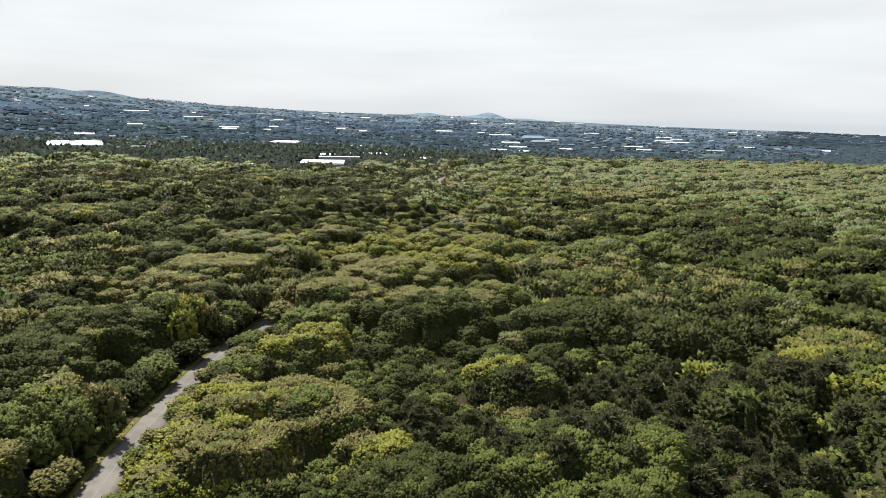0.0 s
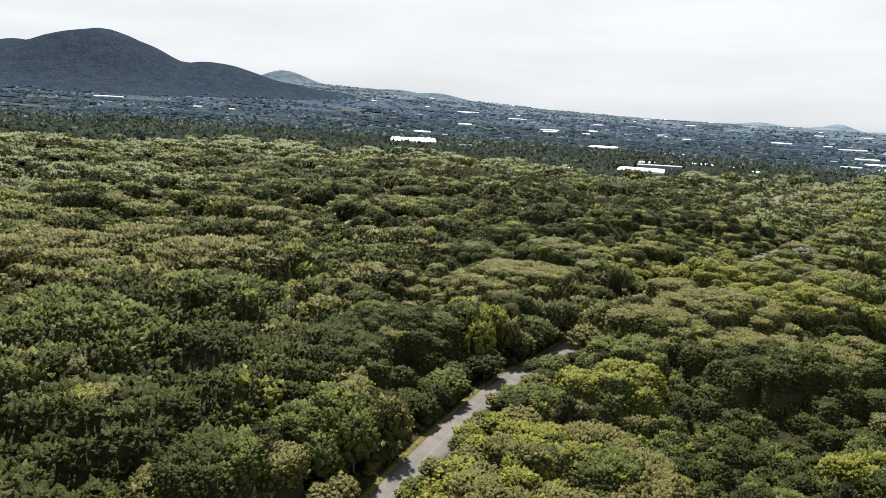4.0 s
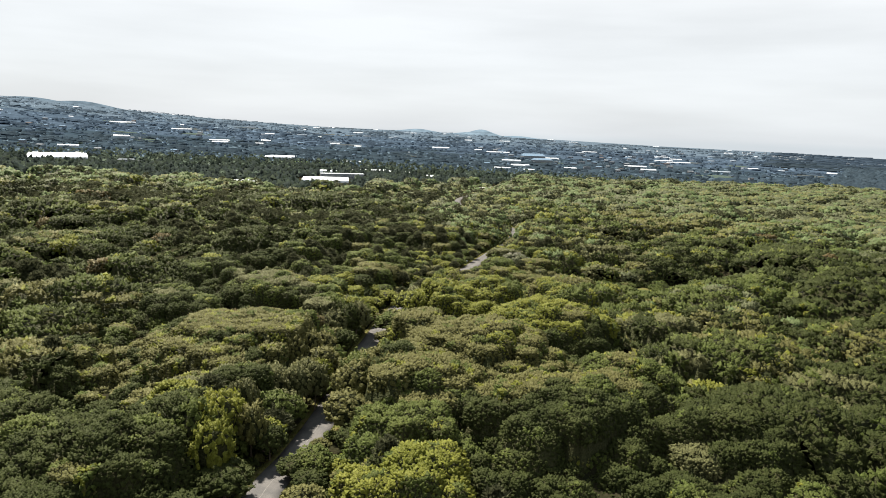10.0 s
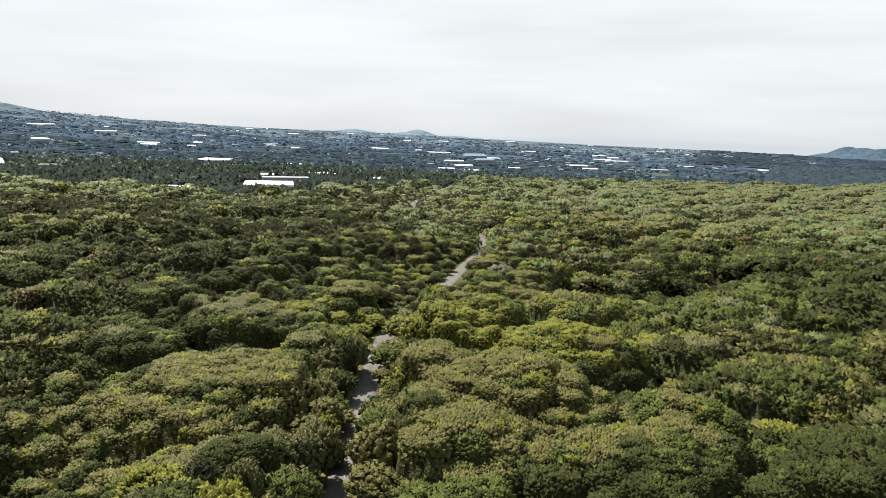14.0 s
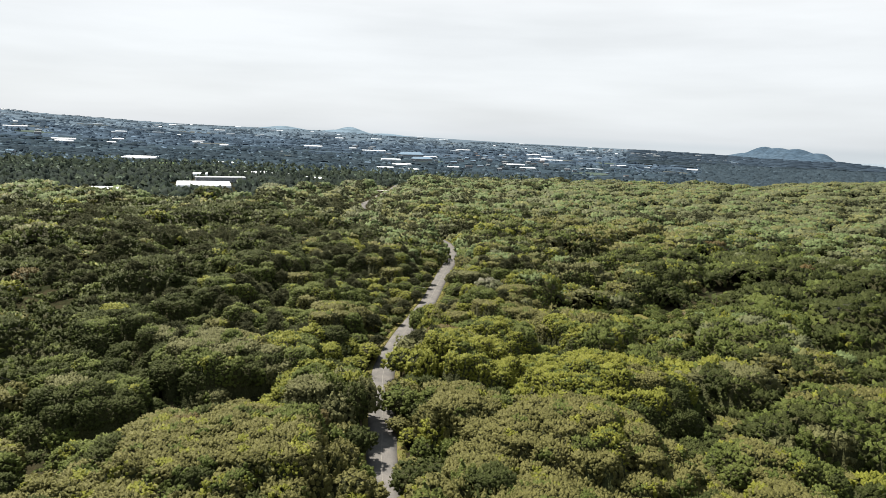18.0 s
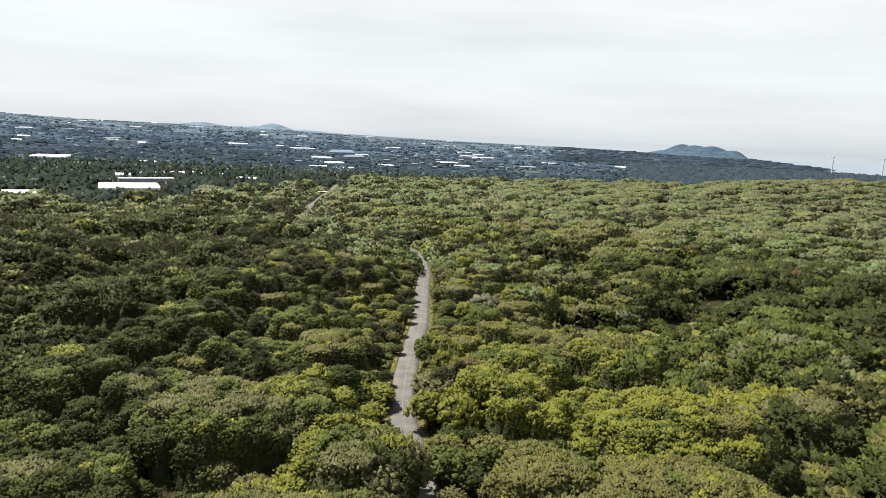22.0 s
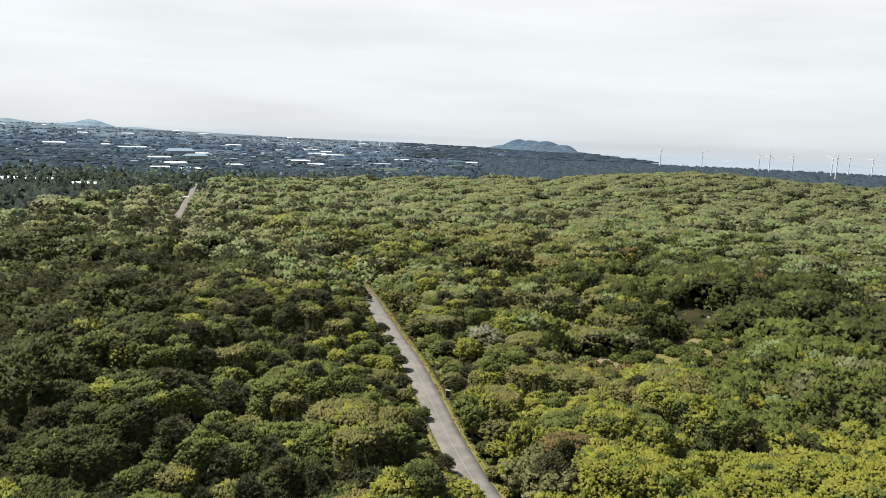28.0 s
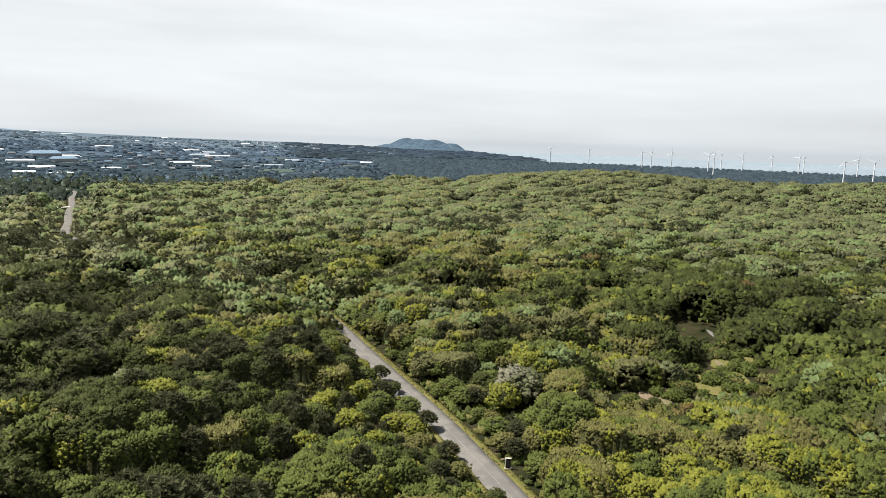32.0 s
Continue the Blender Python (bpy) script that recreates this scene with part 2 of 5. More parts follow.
M_EARTHY = material("hazy_tilled_field", (0.066, 0.070, 0.066), (0.055, 0.064, 0.064), scale=0.03, fine=0.3)
# headland trees with haze mixed into the colour
M_ISLE = material("hazed_headland_woods", (0.043, 0.067, 0.095), (0.050, 0.075, 0.103), scale=0.01, fine=0.05, bump=0.8, bump_scale=0.06)
M_FILM = material("greenhouse_film", (0.80, 0.82, 0.84), (0.72, 0.75, 0.78), rough=0.35, scale=0.08, fine=0.6, spec=0.5)
M_FILM_DULL = material("weathered_film", (0.26, 0.30, 0.34), (0.34, 0.37, 0.40), rough=0.5, scale=0.08, fine=0.6)
M_WALL = material("pale_wall", (0.24, 0.25, 0.26), (0.18, 0.20, 0.22), scale=0.2, fine=2)
M_ROOF_BLUE = material("blue_roof", (0.13, 0.20, 0.27), (0.17, 0.22, 0.28), scale=0.2, fine=2)
M_ROOF_GREY = material("grey_roof", (0.13, 0.145, 0.16), (0.18, 0.19, 0.20), scale=0.2, fine=2)
M_ROOF_RED = material("red_roof", (0.13, 0.105, 0.10), (0.12, 0.11, 0.105), scale=0.2, fine=2)
M_TOWN = material("town_wall", (0.42, 0.44, 0.46), (0.34, 0.36, 0.38), scale=0.05, fine=0.5)
M_STEEL = material("white_steel", (0.56, 0.58, 0.60), (0.50, 0.52, 0.55), rough=0.4, scale=0.3, fine=3)
M_DARKPANEL = material("dark_panel", (0.03, 0.03, 0.035), (0.05, 0.045, 0.04), rough=0.4, scale=1.5)
M_STONE = material("pale_stone", (0.50, 0.47, 0.43), (0.40, 0.38, 0.35), scale=1.5, fine=12)


# ---- mesh helpers ----
def mesh_from(name, verts, tris, mats, index=None, rounded=False):
    """A mesh from arrays of corners and triangles."""
    verts, tris = np.asarray(verts, np.float32), np.asarray(tris, np.int32)
    me = bpy.data.meshes.new(name)
    me.vertices.add(len(verts))
    me.vertices.foreach_set("co", verts.ravel())
    me.loops.add(tris.size)
    me.loops.foreach_set("vertex_index", tris.ravel())
    me.polygons.add(len(tris))
    me.polygons.foreach_set("loop_start", np.arange(0, tris.size, 3, dtype=np.int32))
    for m in mats:
        me.materials.append(m)
    if index is not None:
        me.polygons.foreach_set("material_index", np.asarray(index, np.int32))
    if rounded:
        me.polygons.foreach_set("use_smooth", np.ones(len(tris), bool))
    me.update(calc_edges=True)
    return me


def part(name, bm, mat, parent=None, label=""):
    """One bmesh as one mesh object, under a thing or a part."""
    me = bpy.data.meshes.new(name)
    bm.to_mesh(me)
    bm.free()
    me.materials.append(mat)
    ob = new(name, me)
    ob.parent = parent
    return tagged(ob, label)


def box_mesh(sx, sy, sz, at=(0, 0, 0), bevel=0.0):
    bm = bmesh.new()
    bmesh.ops.create_cube(bm, size=1, matrix=Matrix.Translation(at) @ Matrix.Diagonal((sx, sy, sz, 1)))
    if bevel:
        bmesh.ops.bevel(bm, geom=bm.edges[:], offset=bevel, segments=1, affect="EDGES")
    return bm


def smooth(a, b, x):
    t = np.clip((x - a) / (b - a), 0, 1)
    return t * t * (3 - 2 * t)


# ---- the lie of the land ----
ROAD = [(-52, -152), (-49, -80), (-46, -10), (-43.5, 60), (-42.2, 90), (-41.5, 115), (-40.2, 132), (-37.2, 155), (-31.8, 187), (-25, 206), (-18.2, 229), (-9.6, 265), (-2.3, 290), (4.3, 312),
        (10.4, 331.6), (18.2, 349), (30.4, 372.2), (44.3, 396.2), (59, 422.2), (76.2, 456.2), (92, 487), (108, 518.5), (128, 568), (134, 610), (128, 680), (126, 760), (140, 846),
        (172, 920), (206, 1000), (245, 1085), (283, 1175), (320, 1250), (340, 1330)]
HORIZON = [(-180, 20), (-100, 120), (-48, 175), (-30, 170), (-22, 150), (-15, 109), (-8, 72), (0, 44), (8, 35), (14, 27), (20, 11), (28, -6), (36, -14), (40, -20), (44, -30), (48, -34), (120, -34), (180, 20)]
SEA_Z = -39.0


def terrain(x, y):
    """The ground's height: a gentle fall to the east, the plain's rise to the far uplands, a low wooded rise before the coast."""
    x, y = np.asarray(x, float), np.asarray(y, float)
    dx, dy = x + 40, y - 150
    r, az = np.hypot(dx, dy) + 1e-6, np.degrees(np.arctan2(dx, dy))
    k = np.minimum(r, 1500) / r
    px, py = -40 + dx * k, 150 + dy * k
    plane = -0.0211 * px - 0.0086 * py - 10.5
    w = smooth(1250, 4700, r)
    land = plane * (1 - w) + np.interp(az, *np.array(HORIZON).T) * w
    rise = -0.0211 * x - 0.0086 * y - 10.5 + 33 * smooth(850, 1350, r) * (0.85 + 0.15 * np.sin(az * 0.35))
    coast = rise * (1 - smooth(1380, 1800, r)) + -34.0 * smooth(1380, 1800, r)
    east = smooth(43, 52, az) * (1 - smooth(130, 160, az))
    z = land * (1 - east) + coast * east
    shore = np.interp(az, (-60, 30, 40, 44, 49, 52, 56, 62, 90, 140), (9000, 9000, 5600, 5500, 4950, 4000, 3050, 2800, 2700, 2700))
    z = np.where(np.abs(az - 85) < 55, np.maximum(z, -35.5), z) - 25 * smooth(0, 350, r - shore)
    return z


def ground_z(x, y):
    return float(terrain(x, y))


def road_points(step=3.0):
    """Evenly spaced points along the road, on a smooth curve through its bends."""
    pts = [Vector((x, y, 0)) for x, y in ROAD]
    out = []
    for i in range(len(pts) - 1):
        p0, p1, p2, p3 = pts[max(i - 1, 0)], pts[i], pts[i + 1], pts[min(i + 2, len(pts) - 1)]
        n = max(2, int((p2 - p1).length / step))
        for k in range(n):
            t = k / n
            out.append(0.5 * ((2 * p1) + (p2 - p0) * t + (2 * p0 - 5 * p1 + 4 * p2 - p3) * t * t + (3 * p1 - p0 - 3 * p2 + p3) * t ** 3))
    out.append(pts[-1])
    return out


LINE = road_points()
LINE_XY = np.array([(p.x, p.y) for p in LINE])


def road_distance(x, y):
    return float(np.min(np.hypot(LINE_XY[:, 0] - x, LINE_XY[:, 1] - y)))


def ribbon(name, offsets, lift, mat, start=0, end=None, wobble=0.0, thick=0.25):
    """A strip along the road between two offsets from its middle, with sides."""
    rng = random.Random(name)
    verts, tris = [], []
    pts = LINE[start:end]
    for i, p in enumerate(pts):
        a, b = pts[max(i - 1, 0)], pts[min(i + 1, len(pts) - 1)]
        d = (b - a).normalized()
        side = Vector((d.y, -d.x, 0))
        for k, o in enumerate(offsets):
            q = p + side * (o + rng.uniform(-wobble, wobble))
            z = ground_z(p.x, p.y) + lift
            verts.append((q.x, q.y, z))
        for k in (0, -1):
            q = p + side * offsets[k]
            verts.append((q.x, q.y, ground_z(p.x, p.y) + lift - thick))
    w = len(offsets) + 2
    order = [len(offsets)] + list(range(len(offsets))) + [len(offsets) + 1]
    for i in range(len(pts) - 1):
        for k in range(w - 1):
            a, b = i * w + order[k], i * w + order[k + 1]
            tris += [(a, b, b + w), (a, b + w, a + w)]
    return new(name, mesh_from(name, verts, tris, [mat]))


# the ground: one sheet to the horizon
radii = np.concatenate([np.linspace(0, 1500, 76), np.geomspace(1525, 4920, 60)])
turns = np.radians(np.arange(0, 360, 1.5))
gx = -40 + np.outer(radii, np.sin(turns))
gy = 150 + np.outer(radii, np.cos(turns))
gz = terrain(gx, gy)
rows_n, cols_n = gx.shape
ids = np.arange(rows_n * cols_n).reshape(rows_n, cols_n)
a, b = ids[:-1], ids[1:]
a2, b2 = np.roll(a, -1, 1), np.roll(b, -1, 1)
tris = np.concatenate([np.stack([a, b, b2], -1).reshape(-1, 3), np.stack([a, b2, a2], -1).reshape(-1, 3)])
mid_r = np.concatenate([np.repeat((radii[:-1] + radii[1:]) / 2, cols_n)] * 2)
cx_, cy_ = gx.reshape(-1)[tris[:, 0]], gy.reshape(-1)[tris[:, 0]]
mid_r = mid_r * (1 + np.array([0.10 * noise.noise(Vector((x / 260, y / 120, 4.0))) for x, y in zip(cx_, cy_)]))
# each farther ring takes a colour with more haze painted in
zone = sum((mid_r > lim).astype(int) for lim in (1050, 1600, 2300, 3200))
ground = new("ground", mesh_from("ground", np.stack([gx, gy, gz], -1).reshape(-1, 3), tris[:, ::-1], [M_SHADED_FLOOR] + M_HAZED_PLAIN, zone))
tagged(ground, "forest floor coloured dark for shade, running out to a plain tinted with haze", "ground", kind="structure")

sea_bm = bmesh.new()
bmesh.ops.create_circle(sea_bm, cap_ends=True, segments=96, radius=4940, matrix=Matrix.Translation((-40, 150, SEA_Z)))
sea = part("water", sea_bm, M_SEA)
tagged(sea, "pale grey sea under a veiled sky", "sea", kind="structure")

road = tagged(ribbon("road", (-3.5, -1.7, 0, 1.7, 3.5), 0.14, M_ROAD), "pale worn asphalt of a narrow two-lane forest road", "road", kind="structure")
tagged(ribbon("verge_west", (-5.0, -4.3, -3.52), 0.12, M_VERGE, 0, 262, wobble=0.15), "dry yellow-green grass verge along the road", "verge", kind="structure")
tagged(ribbon("verge_east", (3.52, 4.3, 5.5), 0.12, M_VERGE, 0, 262, wobble=0.15), "dry yellow-green grass verge along the road", "verge", kind="structure")
centre = tagged(ribbon("centre_line", (-0.07, 0.07), 0.146, M_LINE, 0, 272, thick=0.002), "worn white centre line painted on asphalt", "road marking", kind="structure")


# ---- trees ----
def lump_dome(rng, sides, depth):
    """A rounded tuft of foliage of radius 1, its rim turned in."""
    verts = [(rng.uniform(-.15, .15), rng.uniform(-.15, .15), rng.uniform(0.85, 1.05))]
    for k in range(sides):
        t = 2 * math.pi * (k + rng.uniform(-.25, .25)) / sides
        r = rng.uniform(0.85, 1.15)
        verts.append((r * math.cos(t), r * math.sin(t), depth + rng.uniform(-.2, .2)))
    return np.array(verts), np.array([(0, 1 + k, 1 + (k + 1) % sides) for k in range(sides)])


def leaf_spray(rng, count, size, single=False):
    """Broad leaves and shoots round a small dome of radius 1: kites of two triangles, or single ones for crowns far off."""
    if not count:
        return np.zeros((0, 3)), np.zeros((0, 3), int)
    verts, tris = [], []
    for k in range(count):
        t, p = rng.uniform(0, 2 * math.pi), math.acos(rng.uniform(0.0, 1))
        d = Vector((math.sin(p) * math.cos(t), math.sin(p) * math.sin(t), math.cos(p)))
        n = (d + Vector((rng.uniform(-.7, .7), rng.uniform(-.7, .7), rng.uniform(-.3, .8)))).normalized()
        u = n.orthogonal().normalized()
        u.rotate(Matrix.Rotation(rng.uniform(0, 6.28), 3, n))
        v = n.cross(u)
        c, s = d * rng.uniform(0.8, 1.2), size * rng.uniform(0.7, 1.35)
        i = len(verts)
        if single:
            verts += [c - u * s - v * s * 0.6, c + u * s - v * s * 0.5, c + v * s]
            tris.append((i, i + 1, i + 2))
        else:
            verts += [c - u * s, c + v * s * 0.6, c + u * s, c - v * s * 0.6]
            tris += [(i, i + 1, i + 2), (i, i + 2, i + 3)]
    return np.array([tuple(q) for q in verts]), np.array(tris)


def crown_arrays(seed, lump, leaves=5, size=0.62, single=True, low=-0.25, flat=0.8, ragged=0.14, core=0.78, sides=5, depth=-0.35):
    """A crown of radius 1 round the origin: sprays of leaves in lumps over a lobed dome, with a dark core painted as
    shade inside.
    lump: radius of a lump; core: radius of the inside. Returns corners, triangles and which triangles are inside."""
    rng = random.Random(seed)
    verts, tris, base = [], [], 0
    lobes = [(Vector((rng.uniform(-1, 1), rng.uniform(-1, 1), rng.uniform(-.2, 1))).normalized(), rng.uniform(0.10, 0.26)) for _ in range(8)]

    def reach(d):
        return 0.82 + max(h * max(0.0, 1 - 2.2 * (d - o).length) for o, h in lobes) + 0.12 * noise.noise(d * 2.3 + Vector((seed, 0, 0)))

    count = int((1 - low) * 2 / (lump * lump * 1.5))
    for k in range(count):
        z = 1 - (k + 0.5) / count * (1 - low)
        t = k * 2.399963 + rng.uniform(-.35, .35)
        q = math.sqrt(max(0, 1 - z * z))
        d = Vector((q * math.cos(t), q * math.sin(t), z))
        pos = d * reach(d) * rng.uniform(1 - ragged, 1 + ragged * 0.5)
        pos.z *= flat
        turn = (d + Vector((0, 0, 0.5))).normalized().to_track_quat("Z", "Y").to_matrix()
        s = lump * rng.uniform(0.7, 1.35)
        for pv, pt in (lump_dome(rng, sides, depth), leaf_spray(rng, leaves, size, single)):
            verts.append((pv * (s, s, s * 0.95)) @ np.array(turn).T + np.array(pos))
            tris.append(pt + base)
            base += len(pv)
    outer = sum(len(t) for t in tris)
    if core:
        n, m = 7, 4
        cv = [(0, 0, core * flat)]
        for j in range(1, m):
            p = j / (m - 1) * 1.95
            for i in range(n):
                t = 2 * math.pi * i / n
                k = core * rng.uniform(0.9, 1.06)
                cv.append((k * math.sin(p) * math.cos(t), k * math.sin(p) * math.sin(t), k * math.cos(p) * flat))
        ct = [(0, 1 + i, 1 + (i + 1) % n) for i in range(n)]
        for j in range(m - 2):
            for i in range(n):
                a, b = 1 + j * n + i, 1 + j * n + (i + 1) % n
                ct += [(a, a + n, b + n), (a, b + n, b)]
        verts.append(np.array(cv))
        tris.append(np.array(ct) + base)
    tris = np.concatenate(tris)
    return np.concatenate(verts), tris, np.arange(len(tris)) >= outer


def pine_arrays(seed, tufts, blades=5):
    """A loose, uneven conifer crown of radius 1: tufts of needles on tiers of boughs."""
    rng = random.Random(seed)
    verts, tris = [], []
    for k in range(tufts):
        h = rng.random() ** 0.8
        r = (1 - h ** 1.6) ** 0.6 * 0.95 + 0.08
        t = rng.uniform(0, 6.283)
        q = r * math.sqrt(rng.uniform(0.25, 1))
        c = Vector((q * math.cos(t), q * math.sin(t), -0.5 + 1.45 * h + rng.uniform(-.08, .08) + 0.12 * q))
        for b in range(blades):
            d = Vector((rng.uniform(-1, 1), rng.uniform(-1, 1), rng.uniform(-0.1, 1.2))).normalized()
            s = rng.uniform(0.22, 0.42)
            u = d.orthogonal().normalized()
            u.rotate(Matrix.Rotation(rng.uniform(0, 6.28), 3, d))
            i = len(verts)
            verts += [c - u * 0.09, c + u * 0.09, c + d * s]
            tris.append((i, i + 1, i + 2))
    return np.array([tuple(v) for v in verts]), np.array(tris), np.zeros(len(tris), bool)


def trunk_mesh(height, radius, seed):
    """A tapered, leaning trunk with limbs that fork into the crown; top at height."""
    rng = random.Random(seed)
    bm = bmesh.new()

    def limb(a, b, ra, rb, n):
        d = (b - a)
        rot = d.to_track_quat("Z", "Y").to_matrix().to_4x4()
        bmesh.ops.create_cone(bm, segments=n, radius1=ra, radius2=rb, depth=d.length, cap_ends=False, matrix=Matrix.Translation((a + b) / 2) @ rot)

    p0, p1 = Vector((0, 0, -0.3)), Vector((rng.uniform(-.2, .2), rng.uniform(-.2, .2), height * 0.5))
    p2 = p1 + Vector((rng.uniform(-.3, .3), rng.uniform(-.3, .3), height * 0.45))
    limb(p0, p1, radius, radius * 0.75, 7)
    limb(p1, p2, radius * 0.75, radius * 0.3, 6)
    for k in range(6):
        t = 2 * math.pi * k / 6 + rng.uniform(-.4, .4)
        s = p1.lerp(p2, rng.uniform(0, 0.6))
        limb(s, s + Vector((math.cos(t), math.sin(t), rng.uniform(0.5, 0.9))) * height * rng.uniform(0.2, 0.32), radius * 0.4, radius * 0.12, 5)
    return bm


# where trees may stand
CLEARINGS = [(116, 388, 9), (127, 383, 7), (150, 372, 12), (163, 380, 11), (175, 374, 9), (187, 384, 9), (140, 378, 8), (45.5, 394.5, 5.0), (50, 401, 4), (205, 405, 8), (225, 412, 9)]


O_, Y_, G_, D_, P_ = OLIVE, FRESH, GREEN, DARK, GREYISH
MOUNDS_SOUTH = [  # swells in the wood's roof: x, y, radius, leading kind
    (-99, 117, 15, O_), (-77, 143, 12, G_), (-46, 201, 14, Y_), (-4, 179, 11, Y_), (51, 148, 9, G_), (10, 112, 8, Y_), (46, 157, 7, Y_), (28, 315, 15, Y_),
    (61, 284, 22, Y_), (-44, 217, 14, P_), (53, 215, 11, G_), (0, 202, 12, G_), (86, 220, 7, Y_), (140, 314, 18, G_), (27, 252, 22, O_), (-43, 263, 26, O_)]
MOUNDS_NORTH = [
    (160, 334, 19, O_), (32, 328, 10, O_), (15, 272, 12, O_), (-52, 349, 10, P_), (-33, 387, 7, Y_), (-49, 396, 7, Y_), (-3, 459, 23, O_), (32, 346, 9, Y_), (100, 283, 13, P_),
    (-14, 294, 12, P_), (-69, 307, 12, P_), (50, 470, 17, O_), (183, 352, 15, Y_), (26, 331, 10, P_), (107, 416, 14, Y_), (87, 340, 15, O_), (57, 408, 8, Y_), (10, 402, 14, G_),
    (38, 372, 12, O_), (84, 331, 12, Y_), (144, 555, 24, Y_), (256, 417, 34, O_)]
ZONES = [  # broader stretches of one kind: x, y, radius, kind
    (-8, 356, 15, PINE), (-92, 110, 26, D_), (-73, 214, 16, D_), (20, 152, 14, D_), (88, 303, 26, Y_), (40, 326, 15, Y_), (82, 130, 44, PINE), (100, 175, 42, D_), (44, 104, 13, PINE), (-80, 165, 34, D_), (-75, 385, 36, D_), (70, 195, 24, D_), (95, 180, 26, G_), (-75, 125, 28, G_), (-10, 126, 24, O_), (-84, 225, 22, D_), (72, 262, 24, D_), (-68, 450, 36, D_), (5, 529, 34, PINE), (0, 580, 46, PINE), (-38, 358, 15, PINE), (-62, 420, 20, PINE), (-20, 374, 11, PINE), (62, 585, 34, PINE), (-62, 578, 40, PINE), (-70, 316, 24, D_),
    (-176, 223, 54, O_), (-66, 253, 40, O_), (34, 235, 34, O_), (-126, 355, 24, PINE), (-193, 333, 28, O_), (-81, 517, 30, PINE), (277, 586, 60, O_), (365, 655, 50, PINE), (440, 675, 46, PINE), (610, 590, 36, PINE), (20, 600, 42, PINE), (-20, 500, 36, PINE), (-70, 464, 34, PINE),
    (-12, 590, 26, PINE), (564, 553, 34, PINE), (65, 118, 22, PINE), (25, 130, 14, PINE), (60, 300, 30, Y_), (112, 322, 30, G_), (160, 348, 42, G_), (200, 388, 50, D_), (225, 330, 52, D_), (300, 400, 60, D_), (-90, 410, 40, D_), (-150, 480, 60, D_), (239, 521, 45, O_), (-300, 560, 90, D_), (-160, 650, 80, PINE), (75, 770, 95, PINE), (20, 650, 60, D_), (57, 547, 26, D_), (-10, 545, 40, D_), (10, 600, 44, D_), (-48, 425, 20, D_), (83, 315, 12, O_), (140, 345, 22, D_), (-62, 178, 22, D_), (-60, 340, 18, D_), (-25, 480, 40, D_), (20, 470, 26, PINE), (85, 170, 24, D_), (110, 205, 34, D_), (-40, 700, 70, D_)]
mound_rng = random.Random(21)
MOUNDS = [(x, y, r, k) for x, y, r, k in MOUNDS_SOUTH + MOUNDS_NORTH]
for my in range(70, 1500, 31):
    for mx in range(-900, 1620, 31):
        x, y = mx + mound_rng.uniform(-11, 11), my + mound_rng.uniform(-11, 11)
        r = mound_rng.uniform(9, 23)
        if mound_rng.random() < (0.45 if y > 270 and x < -10 + (y - 330) * 0.25 else 0.14):
            continue
        if all(math.hypot(x - q[0], y - q[1]) > (q[2] + r) * 0.72 for q in MOUNDS[:38]):
            a = noise.noise(Vector((x / 70, y / 70, 11.0))) + 0.35 * mound_rng.gauss(0, 0.6)
            MOUNDS.append((x, y, r, DARK if a < -0.44 else GREEN if a < -0.16 else OLIVE if a < 0.20 else GREYISH if a < 0.36 else FRESH if a > 0.5 else OLIVE))
MOUND_CELLS = {}
for q in MOUNDS:
    for i in range(int((q[0] - q[2]) // 40), int((q[0] + q[2]) // 40) + 1):
        for j in range(int((q[1] - q[2]) // 40), int((q[1] + q[2]) // 40) + 1):
            MOUND_CELLS.setdefault((i, j), []).append(q)


def mound(x, y):
    """How far up the highest swell here, and that swell's kind."""
    best, kind = 0.0, None
    for mx, my, r, k in MOUND_CELLS.get((int(x // 40), int(y // 40)), ()):
        d = ((x - mx) ** 2 + (y - my) ** 2) / (r * r)
        if d < 1:
            h = (1 - d) ** 0.6 * (2.6 + min(r, 24) * 0.36)
            if h > best:
                best, kind = h, k
    return best, kind


def crowds_road(x, y, r):
    """Whether a crown of that radius would stand too far over the road; its west side is more overhung than its east side."""
    if any((x - cx) ** 2 + (y - cy) ** 2 < (cr + 0.4 * r) ** 2 for cx, cy, cr in CLEARINGS):
        return True
    d = road_distance(x, y)
    if d > 18:
        return False
    if y > 700:
        return d < (4.4 if y > 835 else 3.5) + 0.4 * r
    if 303 < y < 340:
        return d < (3.6 + 0.5 * r if x < road_x(y) else 2.7 + 0.4 * r)
    if 186 < y < 325:
        return d < ((2.2 + 0.48 * r if x < road_x(y) else 2.6 + 0.44 * r) if y < 215 else 1.5 + 0.36 * r if x < road_x(y) else 2.3 + 0.44 * r)
    if y < 186:
        return d < (4.7 + 0.5 * r if x < road_x(y) else 2.4 + 0.45 * r)
    if y > 575:
        return d < 3.5
    if x < road_x(y):
        return d < 3.0 + 0.55 * r
    return d < (4.6 + 0.62 * r if y > 400 else 4.8 + 0.5 * r if y > 372 else 3.2 + 0.4 * r)


OPEN_TO_SOUTH_WEST = CLEARINGS[:7] + CLEARINGS[9:] + [(83, 411.5, 4)]


